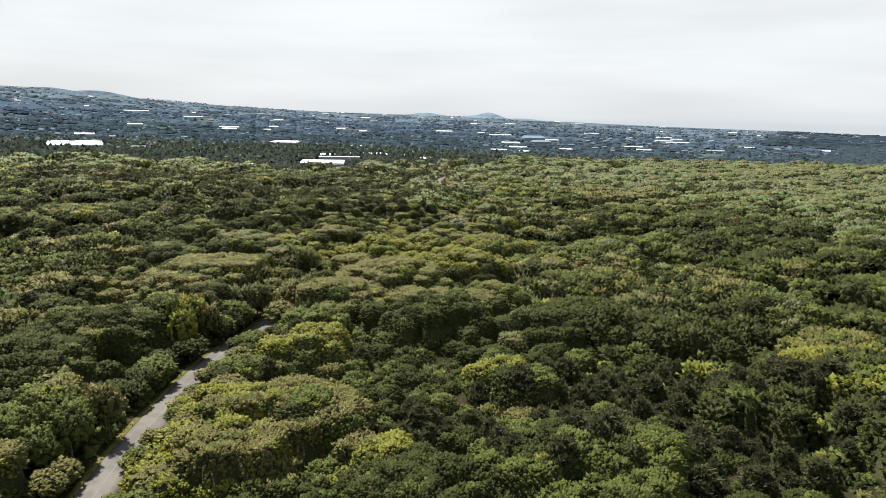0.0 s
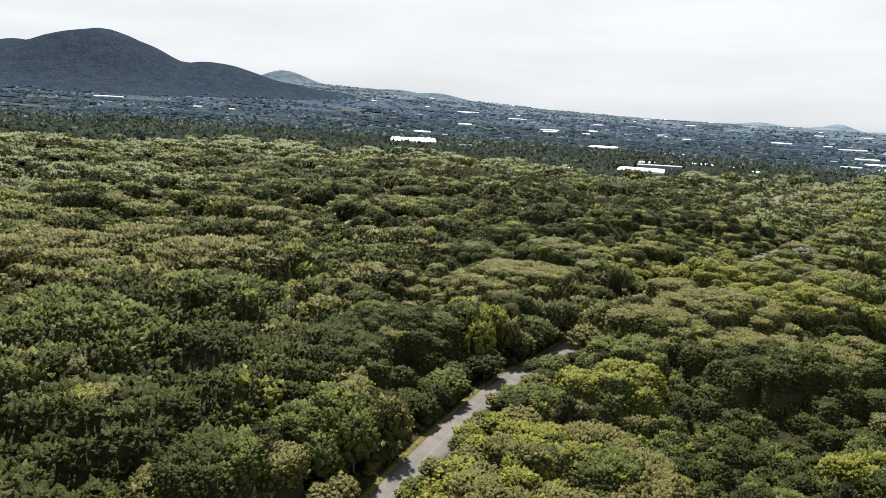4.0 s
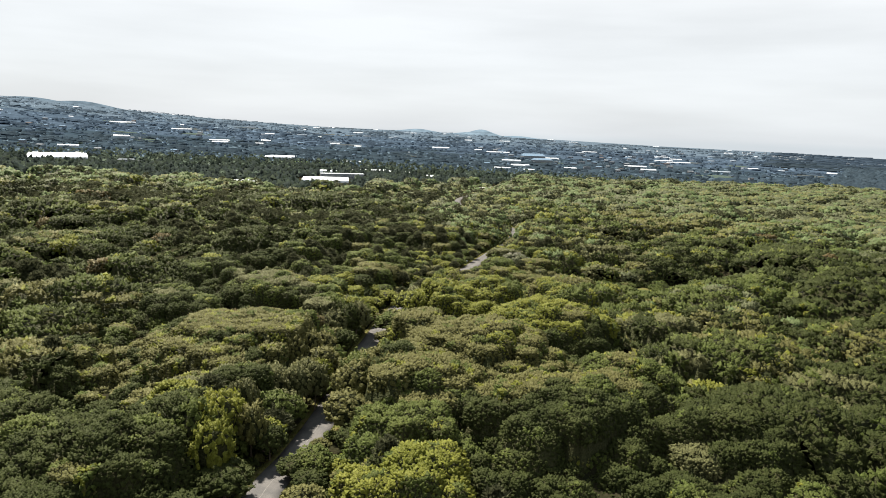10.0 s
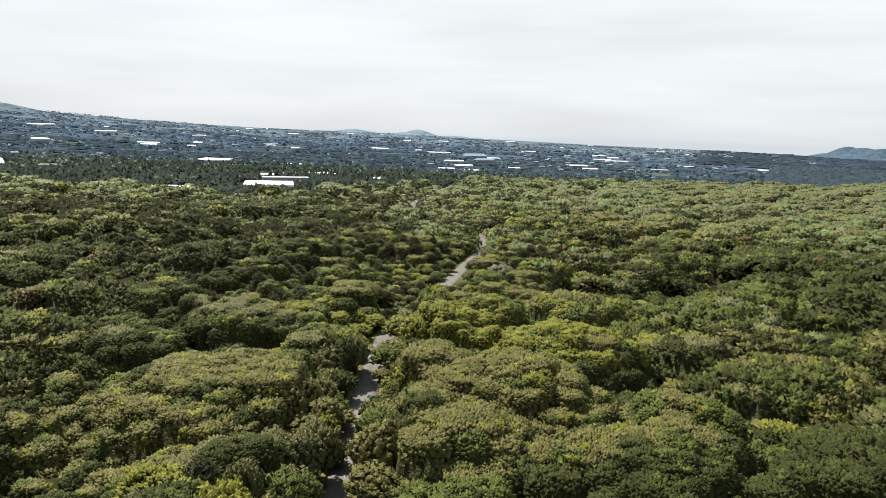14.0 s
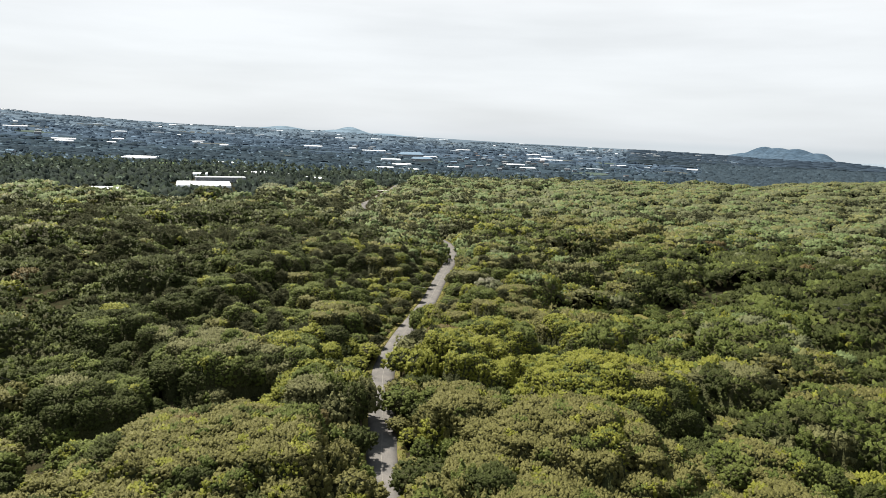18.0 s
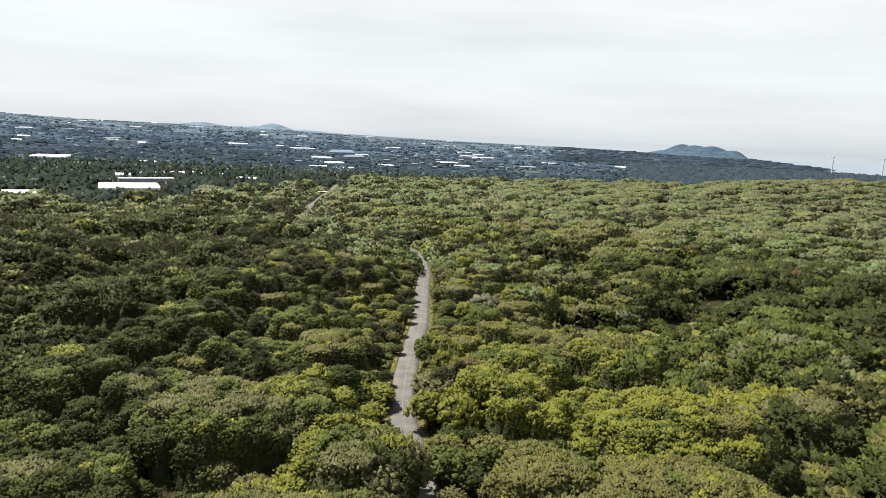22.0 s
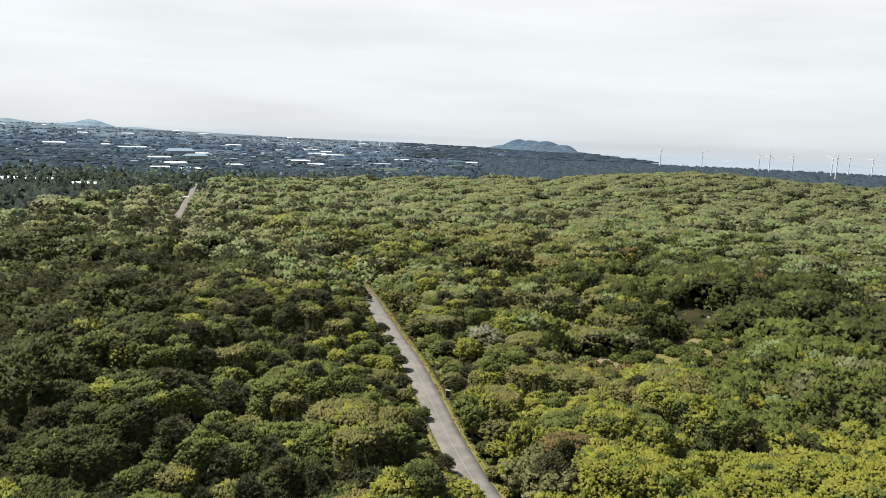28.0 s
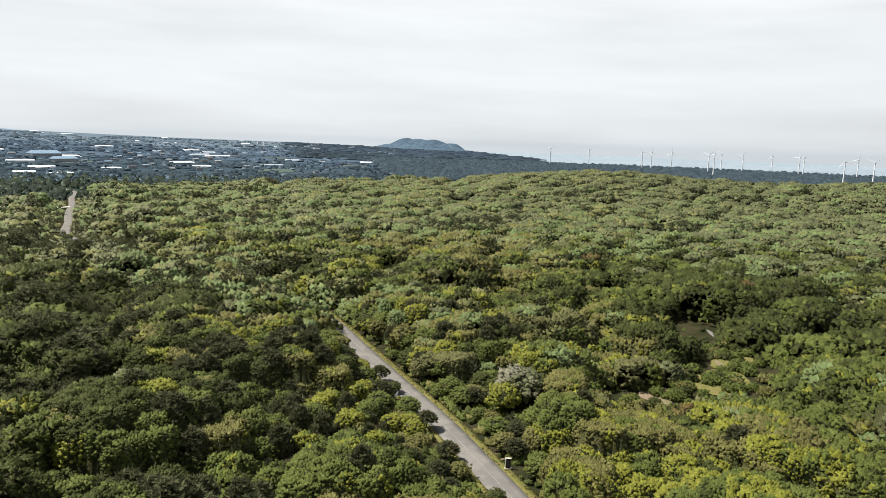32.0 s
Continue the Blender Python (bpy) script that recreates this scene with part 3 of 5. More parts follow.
def canopy(x, y):
    """How high the wood's roof stands over the ground: swells that merge, dips between them."""
    d = road_distance(x, y)
    west = x < road_x(y)
    low = 40.0
    if d < 30 and ((west and 306 < y < 600) or (not west and y < 178)):
        low = 3.4 + 0.40 * max(0.0, d - 3.5) if y < 340 else 5.0 + 0.5 * max(0.0, d - 3.5) if y < 385 else 4.2 + 0.5 * max(0.0, d - 3.5)
    elif d < 26 and y > 690:
        low = 4.5
    elif d < 22 and not west and y > 400:
        low = 5.4 + 0.6 * max(0.0, d - 4)
    if d < 24 and not west and 178 <= y < 216:
        low = 4.6 + 0.45 * max(0.0, d - 3.5)
    elif (190 < y < 306 or (not west and 300 < y < 352)) and d < 26:
        return roof(x, y) + 2.6 * (1 - smooth(14, 26, d))
    for cx, cy, cr in OPEN_TO_SOUTH_WEST:
        along, across = -0.93 * (x - cx) - 0.37 * (y - cy), -0.37 * (x - cx) + 0.93 * (y - cy)
        if 0 < along < cr + 40 and abs(across) < cr + 16:
            low = min(low, 0.9 + 0.2 * max(0.0, along - cr) + 0.65 * max(0.0, abs(across) - cr))
    return min(low, roof(x, y))


def roof(x, y):
    broad = 5.5 * noise.noise(Vector((x / 46, y / 30, 61.0))) * smooth(100, 170, x)
    return 5.6 + broad + mound(x, y)[0] + 2.6 * noise.noise(Vector((x / 75, y / 75, 21.0))) + 1.3 * noise.noise(Vector((x / 45, y / 45, 1.7))) + 0.8 * noise.noise(Vector((x / 14, y / 14, 7.3)))


def species(x, y, rng):
    """The kind of tree: that of the swell it stands in as a rule; more pines and dark green to the north-west."""
    if rng.random() < 0.002 and road_distance(x, y) > 12:
        return RUSSET
    for zx, zy, r, k in ZONES:
        d = math.hypot((x - zx), (y - zy) * 1.3) / r + 0.35 * noise.noise(Vector((x / 14, y / 14, 41.0)))
        if d < 1 and rng.random() < (0.9 if k == PINE else 0.75):
            return k if k != PINE or rng.random() < 0.68 else rng.choice((DARK, DARK, GREEN))
    if y < 560:      # kinds also paint the lens's edge falloff: darker away from the road's strip, fresher along it
        aside = abs(x - np.interp(y, (78, 200, 300, 380, 500), (10, 5, 40, 75, 130)))
        u = rng.random()
        if u < 0.42 * smooth(30, 80, aside) * (1 - smooth(300, 380, y - max(0.0, x))) + 0.30 * smooth(320, 390, y) * max(smooth(170, 260, x), smooth(0, 60, -x)):
            return DARK if rng.random() < 0.5 else GREEN
        if u > 1 - 0.24 * smooth(240, 300, y) * (1 - smooth(40, 80, aside)) * (1 - smooth(345, 400, y)):
            return FRESH
    west = smooth(-60, 90, (y - 330) * 0.35 - (x - road_x(y)) * 0.9) * smooth(260, 420, y)
    if rng.random() < 0.02 + 0.24 * west:
        return PINE
    if mound(x, y)[0] < 2 and rng.random() < west * 0.8:
        u = rng.random()
        if math.hypot(x + 60, y - 180) > 330:
            return GREEN if u < 0.5 else GREYISH if u < 0.7 else OLIVE if u < 0.85 else DARK
        return DARK if u < 0.3 else GREEN if u < 0.82 else OLIVE if u < 0.92 else FRESH
    h, kind = mound(x, y)
    if kind is not None and rng.random() < 0.12:
        return rng.choice((OLIVE, GREEN, GREEN, FRESH, DARK) if kind != FRESH else (OLIVE, GREEN, FRESH))
    if kind is not None and rng.random() < 0.9:
        if rng.random() < west * 0.75:
            return DARK if noise.noise(Vector((x / 35, y / 35, 51.0))) < -0.25 else GREEN if rng.random() < 0.85 else FRESH
        if x > 170 and rng.random() < 0.45:
            return DARK if rng.random() < 0.5 else GREEN
        if y > 330 and x > 190 and rng.random() < 0.65:
            return DARK if rng.random() < 0.6 else OLIVE
        if y > 330 and 0 < x < 170 and kind == DARK:
            return rng.choice((OLIVE, OLIVE, GREEN, FRESH))
        return kind
    a = noise.noise(Vector((x / 60, y / 60, 11.0))) + rng.gauss(0, 0.25)
    if y > 330 and 0 < x < 170:
        a += 0.25
    return DARK if a < -0.1 else GREEN if a < 0.25 else OLIVE if a < 0.5 else FRESH


def road_x(y):
    return float(np.interp(y, LINE_XY[:, 1], LINE_XY[:, 0]))


def scatter(inside, spacing, seed):
    """Places for crowns on a shaken grid: x, y, radius, height of the roof."""
    rng = random.Random(seed)
    x0, x1, y0, y1 = inside["box"]
    out = []
    row = 0
    y = y0
    while y < y1:
        x = x0 + (spacing / 2 if row % 2 else 0)
        while x < x1:
            qx, qy = x + rng.uniform(-.42, .42) * spacing, y + rng.uniform(-.42, .42) * spacing
            r = spacing * rng.choice((rng.uniform(0.55, 0.75), rng.uniform(0.70, 1.0)))
            if inside["test"](qx, qy) and not crowds_road(qx, qy, 1.0):
                top_z = canopy(qx, qy)
                u = rng.random()
                if mound(qx, qy)[0] > 2.5 or top_z < 4.5:
                    u = 0.5 + u * 0.3
                if mound(qx, qy)[0] < 4 and ((280 < qy < 480 and qx < road_x(qy) - 9) or (qy < 175 and qx > 15)):
                    v = rng.random()      # uneven young wood
                    top_z = top_z * rng.uniform(0.3, 0.5) if v < 0.26 else top_z + rng.uniform(0.4, 1.4) if v > 0.74 else top_z
                top_z = max(2.4, top_z * 0.45) if u < 0.16 else max(3.4, top_z - rng.uniform(1.5, 3.5)) if u < 0.36 else top_z + rng.uniform(-0.5, 0.4)
                r = min(r, max(1.6, top_z * 0.75))
                if not crowds_road(qx, qy, r):
                    out.append((qx, qy, r, max(top_z, 1.3)))
            x += spacing
        y += spacing * 0.87
        row += 1
    return out


class Woods:
    """Gathers many crowns into one mesh."""

    def __init__(self):
        self.verts, self.tris, self.index, self.base = [], [], [], 0

    def add(self, arrays, x, y, z, sx, sz, turn, index, deep=1.0):
        v, t, inner = arrays
        c, s = math.cos(turn), math.sin(turn)
        w = np.empty_like(v)
        w[:, 0] = (v[:, 0] * c - v[:, 1] * deep * s) * sx + x
        w[:, 1] = (v[:, 0] * s + v[:, 1] * deep * c) * sx + y
        w[:, 2] = v[:, 2] * sz + z
        self.verts.append(w)
        self.tris.append(t + self.base)
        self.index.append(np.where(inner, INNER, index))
        self.base += len(v)

    def done(self, name, label, category, rounded=True):
        me = mesh_from(name, np.concatenate(self.verts), np.concatenate(self.tris), LEAF, np.concatenate(self.index), rounded)
        return tagged(new(name, me), label, category, kind="stuff")


def bearing(x, y, px, py):
    return math.degrees(math.atan2(x - px, y - py))


def in_view(x, y):
    """The wedge of country ahead of the flight line, from its south end to its north end."""
    if y < 78 or bearing(x, y, 0, -30) < -54:
        return False
    return x < 150 + (y - 85) * 0.95 if y < 240 else bearing(x, y, -110, 215) < 84


def near_test(x, y):
    return in_view(x, y) and 78 < y < 500 and -170 + max(0, (y - 210)) * 0.45 < x < 175 + max(0, y - 330) * 0.3


def core_test(x, y):
    """The strip of wood that the flight passes nearest."""
    return abs(x - np.interp(y, (78, 200, 300, 380, 500), (20, -3, -8, 8, 60))) < 82 - 20 * smooth(400, 500, y)


def mid_test(x, y):
    return in_view(x, y) and not near_test(x, y) and math.hypot(x + 60, y - 180) < 620


def far_test(x, y):
    d = math.hypot(x + 60, y - 180)
    az = bearing(x, y, -40, 150)
    edge = np.interp(az, (-60, -25, -12, -6, -2, 5, 8, 15, 30, 45, 60, 90), (780, 800, 740, 680, 670, 680, 770, 960, 1300, 1500, 1500, 1450)) + 60 * noise.noise(Vector((x / 90, y / 90, 0)))
    return in_view(x, y) and 620 <= d < edge


near_trees = scatter({"box": (-170, 250, 78, 500), "test": near_test, "near": True}, 6.2, 11)
mid_trees = scatter({"box": (-640, 640, 78, 800), "test": mid_test, "near": True}, 7.2, 12)
far_trees = scatter({"box": (-900, 1600, 85, 1500), "test": far_test, "near": False}, 9.5, 13)

def rear_test(x, y):
    """The wood behind the start of the flight and beside it."""
    return not any(in_view(x + a, y + b) for a, b in ((0, 0), (0, 4), (-4, 0), (4, 0))) and math.hypot(x + 40, y - 130) < 430 and road_distance(x, y) > 8


rear_trees = scatter({"box": (-480, 400, -310, 560), "test": rear_test}, 7.2, 14)

near_trees.sort(key=lambda t: road_distance(t[0], t[1]))
THING_TREES, rest_trees = near_trees[:290], near_trees[290:]

rng = random.Random(5)
FORMS_2 = [crown_arrays(200 + k, 0.46, leaves=0, low=0.05, core=0.80, flat=0.5) for k in range(8)]
FORMS_2 = [(v, t, np.zeros_like(inner)) for v, t, inner in FORMS_2]
FORMS_3 = [crown_arrays(300 + k, 0.58, leaves=0, low=0.05, core=0) for k in range(8)]
PINES_1 = [pine_arrays(150 + k, 170) for k in range(4)]
PINES_2 = [pine_arrays(250 + k, 60, 3) for k in range(4)]


def clump_forms(rng, count, sides):
    """Small rounded clumps of leaves of radius 1: a top and a turned-down, uneven rim."""
    forms = np.empty((count, sides + 1, 3))
    for k in range(count):
        forms[k, 0] = (rng.uniform(-.2, .2), rng.uniform(-.2, .2), rng.uniform(0.75, 1.05))
        for i in range(sides):
            t = 2 * math.pi * (i + rng.uniform(-.28, .28)) / sides
            r = rng.uniform(0.78, 1.2)
            forms[k, 1 + i] = (r * math.cos(t), r * math.sin(t), rng.uniform(-0.75, -0.25))
    return forms, np.array([(0, 1 + i, 1 + (i + 1) % sides) for i in range(sides)])


BOUGHS = ((OLIVE, GREEN, 0.0, 0.08), (OLIVE, FRESH, 0.91, 1.0), (GREEN, DARK, 0.14, 0.22), (GREEN, FRESH, 0.82, 0.86), (GREYISH, GREEN, 0.0, 0.08), (FRESH, GREEN, 0.26, 0.38),
          (DARK, GREEN, 0.66, 0.72), (FAR_OLIVE, FAR_GREEN, 0.0, 0.1), (FAR_OLIVE, FAR_DARK, 0.2, 0.28), (FAR_GREEN, FAR_OLIVE, 0.36, 0.46), (FAR_DARK, FAR_OLIVE, 0.54, 0.58))
AIRWAY = ((-60, 180), (-70, 240), (-82, 300))      # within a few hundred metres of it the leaves keep their own colour, past that haze is painted into it
# how far single crowns stand out of the roof, kind by kind
ROUNDNESS = {OLIVE: 0.5, GREYISH: 0.5, FRESH: 1.3, GREEN: 1.7, DARK: 1.8, FAR_OLIVE: 0.95, FAR_GREEN: 1.4, FAR_DARK: 1.3}


def leafy_roof(name, label, trees, box, spacing, seed, sides, pines, dome, lobe, bulge, rough):
    """A stretch of wood: clumps of leaves over the joined domes of its crowns, pines between them, a dark sheet painted
    as shade inside.
    """
    rng, nrng = random.Random(seed), np.random.default_rng(seed)
    x0, x1, y0, y1 = box
    X, Y = np.meshgrid(np.arange(x0, x1, spacing), np.arange(y0, y1, spacing * 0.9))
    X[1::2] += spacing / 2
    X += nrng.uniform(-.3, .3, X.shape) * spacing
    Y += nrng.uniform(-.3, .3, Y.shape) * spacing
    rows_y = spacing * 0.9
    G = terrain(X, Y)
    H, owner = np.full(X.shape, -1e4), np.full(X.shape, -1)
    woods = Woods()
    for x, y, r, h in trees:
        kind = species(x, y, rng)
        z = ground_z(x, y) + h
        if kind == PINE and pines:
            woods.add(rng.choice(pines), x, y, z - 2.0, r * 0.85, rng.uniform(3.2, 4.4), rng.uniform(0, 6.28), kind)
            kind, z = DARK, z - rng.uniform(2.0, 3.4)
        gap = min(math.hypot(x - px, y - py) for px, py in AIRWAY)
        # past this gap crowns switch to the haze-coloured kinds
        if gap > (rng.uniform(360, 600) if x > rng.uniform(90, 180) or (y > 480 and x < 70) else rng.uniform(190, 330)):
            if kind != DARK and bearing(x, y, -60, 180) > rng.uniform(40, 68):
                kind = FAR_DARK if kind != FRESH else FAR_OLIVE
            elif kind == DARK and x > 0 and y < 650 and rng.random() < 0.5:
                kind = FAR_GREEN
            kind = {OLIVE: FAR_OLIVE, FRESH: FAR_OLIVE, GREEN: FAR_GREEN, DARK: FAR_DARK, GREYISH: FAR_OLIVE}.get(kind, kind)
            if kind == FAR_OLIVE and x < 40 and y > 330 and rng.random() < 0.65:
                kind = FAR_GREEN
        big, sx, sy = r * 1.12, rng.uniform(0.85, 1.15), rng.uniform(-.15, .15)
        apart = 1 - 0.65 * smooth(1.2, 4.0, mound(x, y)[0])      # on the swells the crowns close up into one roof
        tall = big * dome * rng.uniform(0.75, 1.25) * ROUNDNESS.get(kind, 1.0) * apart
        i0, i1 = max(0, int((x - x0 - big * 1.3) / spacing) - 1), int((x - x0 + big * 1.3) / spacing) + 2
        j0, j1 = max(0, int((y - y0 - big * 1.3) / rows_y) - 1), int((y - y0 + big * 1.3) / rows_y) + 2
        dx, dy = X[j0:j1, i0:i1] - x, Y[j0:j1, i0:i1] - y
        d = ((dx * sx) ** 2 + (dy / sx + dx * sy) ** 2) / (big * big)
        top_z = z - tall * (1 - np.sqrt(np.clip(1 - d, 0, 1))) - (0.4 + 1.5 * apart * smooth(0.5, 1.4, ROUNDNESS.get(kind, 1.0))) * smooth(0.55, 1.0, d)
        better = (d < 1) & (top_z > H[j0:j1, i0:i1])
        H[j0:j1, i0:i1][better] = top_z[better]
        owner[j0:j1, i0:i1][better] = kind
    lift = np.zeros_like(H)     # rounded lobes of branches on the crowns
    for y in np.arange(y0, y1, lobe * 1.25) if lobe else ():
        for x in np.arange(x0, x1, lobe * 1.25):
            x_, y_, r = x + rng.uniform(-.5, .5) * lobe, y + rng.uniform(-.5, .5) * lobe, lobe * rng.uniform(0.65, 1.15)
            i, j = min(int((x_ - x0) / spacing), X.shape[1] - 1), min(int((y_ - y0) / rows_y), X.shape[0] - 1)
            kind = owner[max(j, 0), max(i, 0)]
            if kind < 0:
                continue
            swell = bulge * (0.5 if kind in (OLIVE, GREYISH, FAR_OLIVE) else 1.0)
            i0, i1 = max(0, int((x_ - x0 - r) / spacing) - 1), int((x_ - x0 + r) / spacing) + 2
            j0, j1 = max(0, int((y_ - y0 - r) / rows_y) - 1), int((y_ - y0 + r) / rows_y) + 2
            d = ((X[j0:j1, i0:i1] - x_) ** 2 + (Y[j0:j1, i0:i1] - y_) ** 2) / (r * r)
            lift[j0:j1, i0:i1] = np.maximum(lift[j0:j1, i0:i1], swell * rng.uniform(0.45, 0.85) * r * np.sqrt(np.clip(1 - d, 0, 1)))
    H = H + lift - 0.4 * bulge * lobe
    inside = owner >= 0
    low = np.where(inside, H, G + 1.2)
    dz_dy, dz_dx = np.gradient(low, rows_y, spacing)
    steep = np.hypot(dz_dx, dz_dy)
    cut_back = np.clip(1.6 / np.maximum(steep, 1e-6), 0, 1)
    N = np.stack([-dz_dx * cut_back, -dz_dy * cut_back, np.ones_like(low)], -1)
    P = np.stack([X, Y, low], -1)
    places, ways, kinds = [P[inside]], [N[inside]], [owner[inside]]
    for axis in (0, 1):      # more clumps down the steep sides
        a = tuple(slice(None, -1) if k == axis else slice(None) for k in (0, 1))
        b = tuple(slice(1, None) if k == axis else slice(None) for k in (0, 1))
        drop = np.abs(low[a] - low[b])
        either = inside[a] | inside[b]
        for n in (2, 3, 4, 5, 6):
            hit = either & (drop > spacing * (n - 0.55))
            upper = low[a] > low[b]
            hi = np.where(upper[..., None], P[a], P[b])
            lo = np.where(upper[..., None], P[b], P[a])
            t = np.minimum(1, spacing * (n - 1) / np.maximum(drop, 1e-6))[..., None]
            places.append((hi + (lo - hi) * t * (0.9, 0.9, 1.0))[hit])
            ways.append(np.where(upper[..., None], N[a], N[b])[hit])
            kinds.append(np.where(upper, owner[a], owner[b])[hit])
    P2, N2, K2 = np.concatenate(places), np.concatenate(ways), np.concatenate(kinds)
    K2 = np.where(K2 < 0, DARK, K2)
    # single boughs of another green within the crowns
    field = nrng.random((257, 257))
    shaken = P2[:, :2] + nrng.uniform(-.7, .7, (len(P2), 2))
    bough = field[(shaken[:, 1] // 2.3).astype(int) % 257, (shaken[:, 0] // 2.3).astype(int) % 257]
    for own, other, low_end, high_end in BOUGHS:
        K2 = np.where((K2 == own) & (bough > low_end) & (bough <= high_end), other, K2)
    P2[len(places[0]):] += nrng.uniform(-.85, .85, (len(P2) - len(places[0]), 3)) * spacing
    N2 = N2 / np.linalg.norm(N2, axis=1)[:, None]
    spin = nrng.uniform(0, 6.283, len(N2))
    A = np.stack([np.cos(spin), np.sin(spin), np.zeros_like(spin)], -1)
    U = np.cross(A, N2)
    U /= np.linalg.norm(U, axis=1)[:, None]
    V = np.cross(N2, U)
    forms, fan = clump_forms(rng, 24, sides)
    T = forms[nrng.integers(0, 24, len(N2))]
    size = spacing * nrng.choice((0.5, 0.62, 0.74, 0.9), len(N2)) * nrng.uniform(0.85, 1.15, len(N2))
    P2 = P2 + N2 * (nrng.uniform(-.35, .3, len(N2)) * spacing * rough)[:, None]
    verts = P2[:, None] + size[:, None, None] * (T[..., :1] * U[:, None] + T[..., 1:2] * V[:, None] + T[..., 2:] * N2[:, None] * (0.35 + 0.55 * rough))
    tris = fan[None] + (np.arange(len(N2)) * (sides + 1))[:, None, None]
    woods.verts.append(verts.reshape(-1, 3))
    woods.tris.append(tris.reshape(-1, 3) + woods.base)
    woods.index.append(np.repeat(K2, sides))
    woods.base += verts.shape[0] * verts.shape[1]
    # dark sheet below the clumps, coloured as the shade between them
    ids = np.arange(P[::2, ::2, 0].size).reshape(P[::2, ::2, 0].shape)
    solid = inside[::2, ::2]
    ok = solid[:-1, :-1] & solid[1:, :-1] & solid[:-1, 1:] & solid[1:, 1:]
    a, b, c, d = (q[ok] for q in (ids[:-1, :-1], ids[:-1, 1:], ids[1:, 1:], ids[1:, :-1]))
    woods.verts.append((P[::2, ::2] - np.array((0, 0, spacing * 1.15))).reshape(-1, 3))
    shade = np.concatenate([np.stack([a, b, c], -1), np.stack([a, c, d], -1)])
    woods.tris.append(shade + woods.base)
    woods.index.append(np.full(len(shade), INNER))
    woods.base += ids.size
    return woods.done(name, label, "woods", False)


# the understorey: a low sheet, coloured dark as shade, that closes the gaps between crowns
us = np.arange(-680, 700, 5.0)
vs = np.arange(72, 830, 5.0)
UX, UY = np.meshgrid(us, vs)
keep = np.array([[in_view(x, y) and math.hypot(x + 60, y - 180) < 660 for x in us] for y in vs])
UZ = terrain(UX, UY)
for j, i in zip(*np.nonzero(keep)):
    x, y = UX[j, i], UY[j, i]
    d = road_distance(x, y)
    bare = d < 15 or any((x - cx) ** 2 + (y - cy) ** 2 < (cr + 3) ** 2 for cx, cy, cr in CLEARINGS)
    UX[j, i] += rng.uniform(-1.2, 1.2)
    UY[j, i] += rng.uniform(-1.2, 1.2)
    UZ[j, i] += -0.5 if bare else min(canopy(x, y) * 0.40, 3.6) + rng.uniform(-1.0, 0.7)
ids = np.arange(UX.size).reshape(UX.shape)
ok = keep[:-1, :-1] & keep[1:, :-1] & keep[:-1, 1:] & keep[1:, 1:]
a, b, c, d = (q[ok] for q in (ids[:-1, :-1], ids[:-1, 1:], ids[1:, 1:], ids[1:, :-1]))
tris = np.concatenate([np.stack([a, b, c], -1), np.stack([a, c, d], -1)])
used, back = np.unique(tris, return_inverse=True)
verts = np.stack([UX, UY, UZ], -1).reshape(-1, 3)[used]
tagged(new("understorey", mesh_from("understorey", verts, back.reshape(-1, 3), [M_SHADED_FLOOR])), "low understorey between the trees, coloured dark as shade", "undergrowth", kind="stuff")

# young growth that fills the gaps between the crowns
rest_trees += [(x, y, r, max(1.6, h * 0.5)) for x, y, r, h in scatter({"box": (-170, 250, 78, 500), "test": near_test}, 4.6, 15) if road_distance(x, y) > 13]
core_trees = [t for t in rest_trees if core_test(t[0], t[1])]
beside = [t for t in mid_trees if math.hypot(t[0] + 82, t[1] - 300) < 250]
side_trees = [t for t in rest_trees if not core_test(t[0], t[1])] + beside
mid_trees = [t for t in mid_trees if t not in set(beside)]
leafy_roof("woodland", "dense evergreen woodland canopy in olive and green", core_trees, (-100, 150, 72, 506), 0.68, 31, 4, PINES_1, 0.36, 2.1, 0.9, 1.0)
leafy_roof("side_woodland", "dense evergreen woodland of olive and green crowns", side_trees, (-336, 256, 72, 556), 1.35, 35, 3, PINES_1, 0.36, 2.4, 0.85, 0.9)
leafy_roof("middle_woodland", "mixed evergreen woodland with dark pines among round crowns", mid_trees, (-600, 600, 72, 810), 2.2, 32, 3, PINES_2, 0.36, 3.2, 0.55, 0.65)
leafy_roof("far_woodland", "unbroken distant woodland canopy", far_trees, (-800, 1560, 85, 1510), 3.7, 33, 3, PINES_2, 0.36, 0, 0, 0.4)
leafy_roof("rear_woodland", "dense evergreen woodland round the start of the road", rear_trees, (-480, 400, -310, 560), 3.0, 34, 4, None, 0.45, 0, 0, 0.5)

woods = Woods()
for p, q in zip(LINE[40:302], LINE[41:303]):
    d = (q - p).normalized()
    side = Vector((d.y, -d.x, 0))
    for _ in range(9):
        o = rng.choice((-1, -1, 1)) * rng.uniform(5.0, 15)
        c = p.lerp(q, rng.random()) + side * o
        if any((c.x - cx) ** 2 + (c.y - cy) ** 2 < (cr - 1) ** 2 for cx, cy, cr in CLEARINGS):
            continue
        r = min(rng.uniform(0.9, 2.7), abs(o) - 5.4)
        if r > 0.5:
            woods.add(rng.choice(FORMS_2), c.x, c.y, ground_z(c.x, c.y) + 0.4, r, r * rng.uniform(0.8, 1.5), rng.uniform(0, 6.28), rng.choice((GREEN, DARK, OLIVE, GREEN)))
woods.done("undergrowth", "low bushes at the foot of the roadside trees", "bushes")

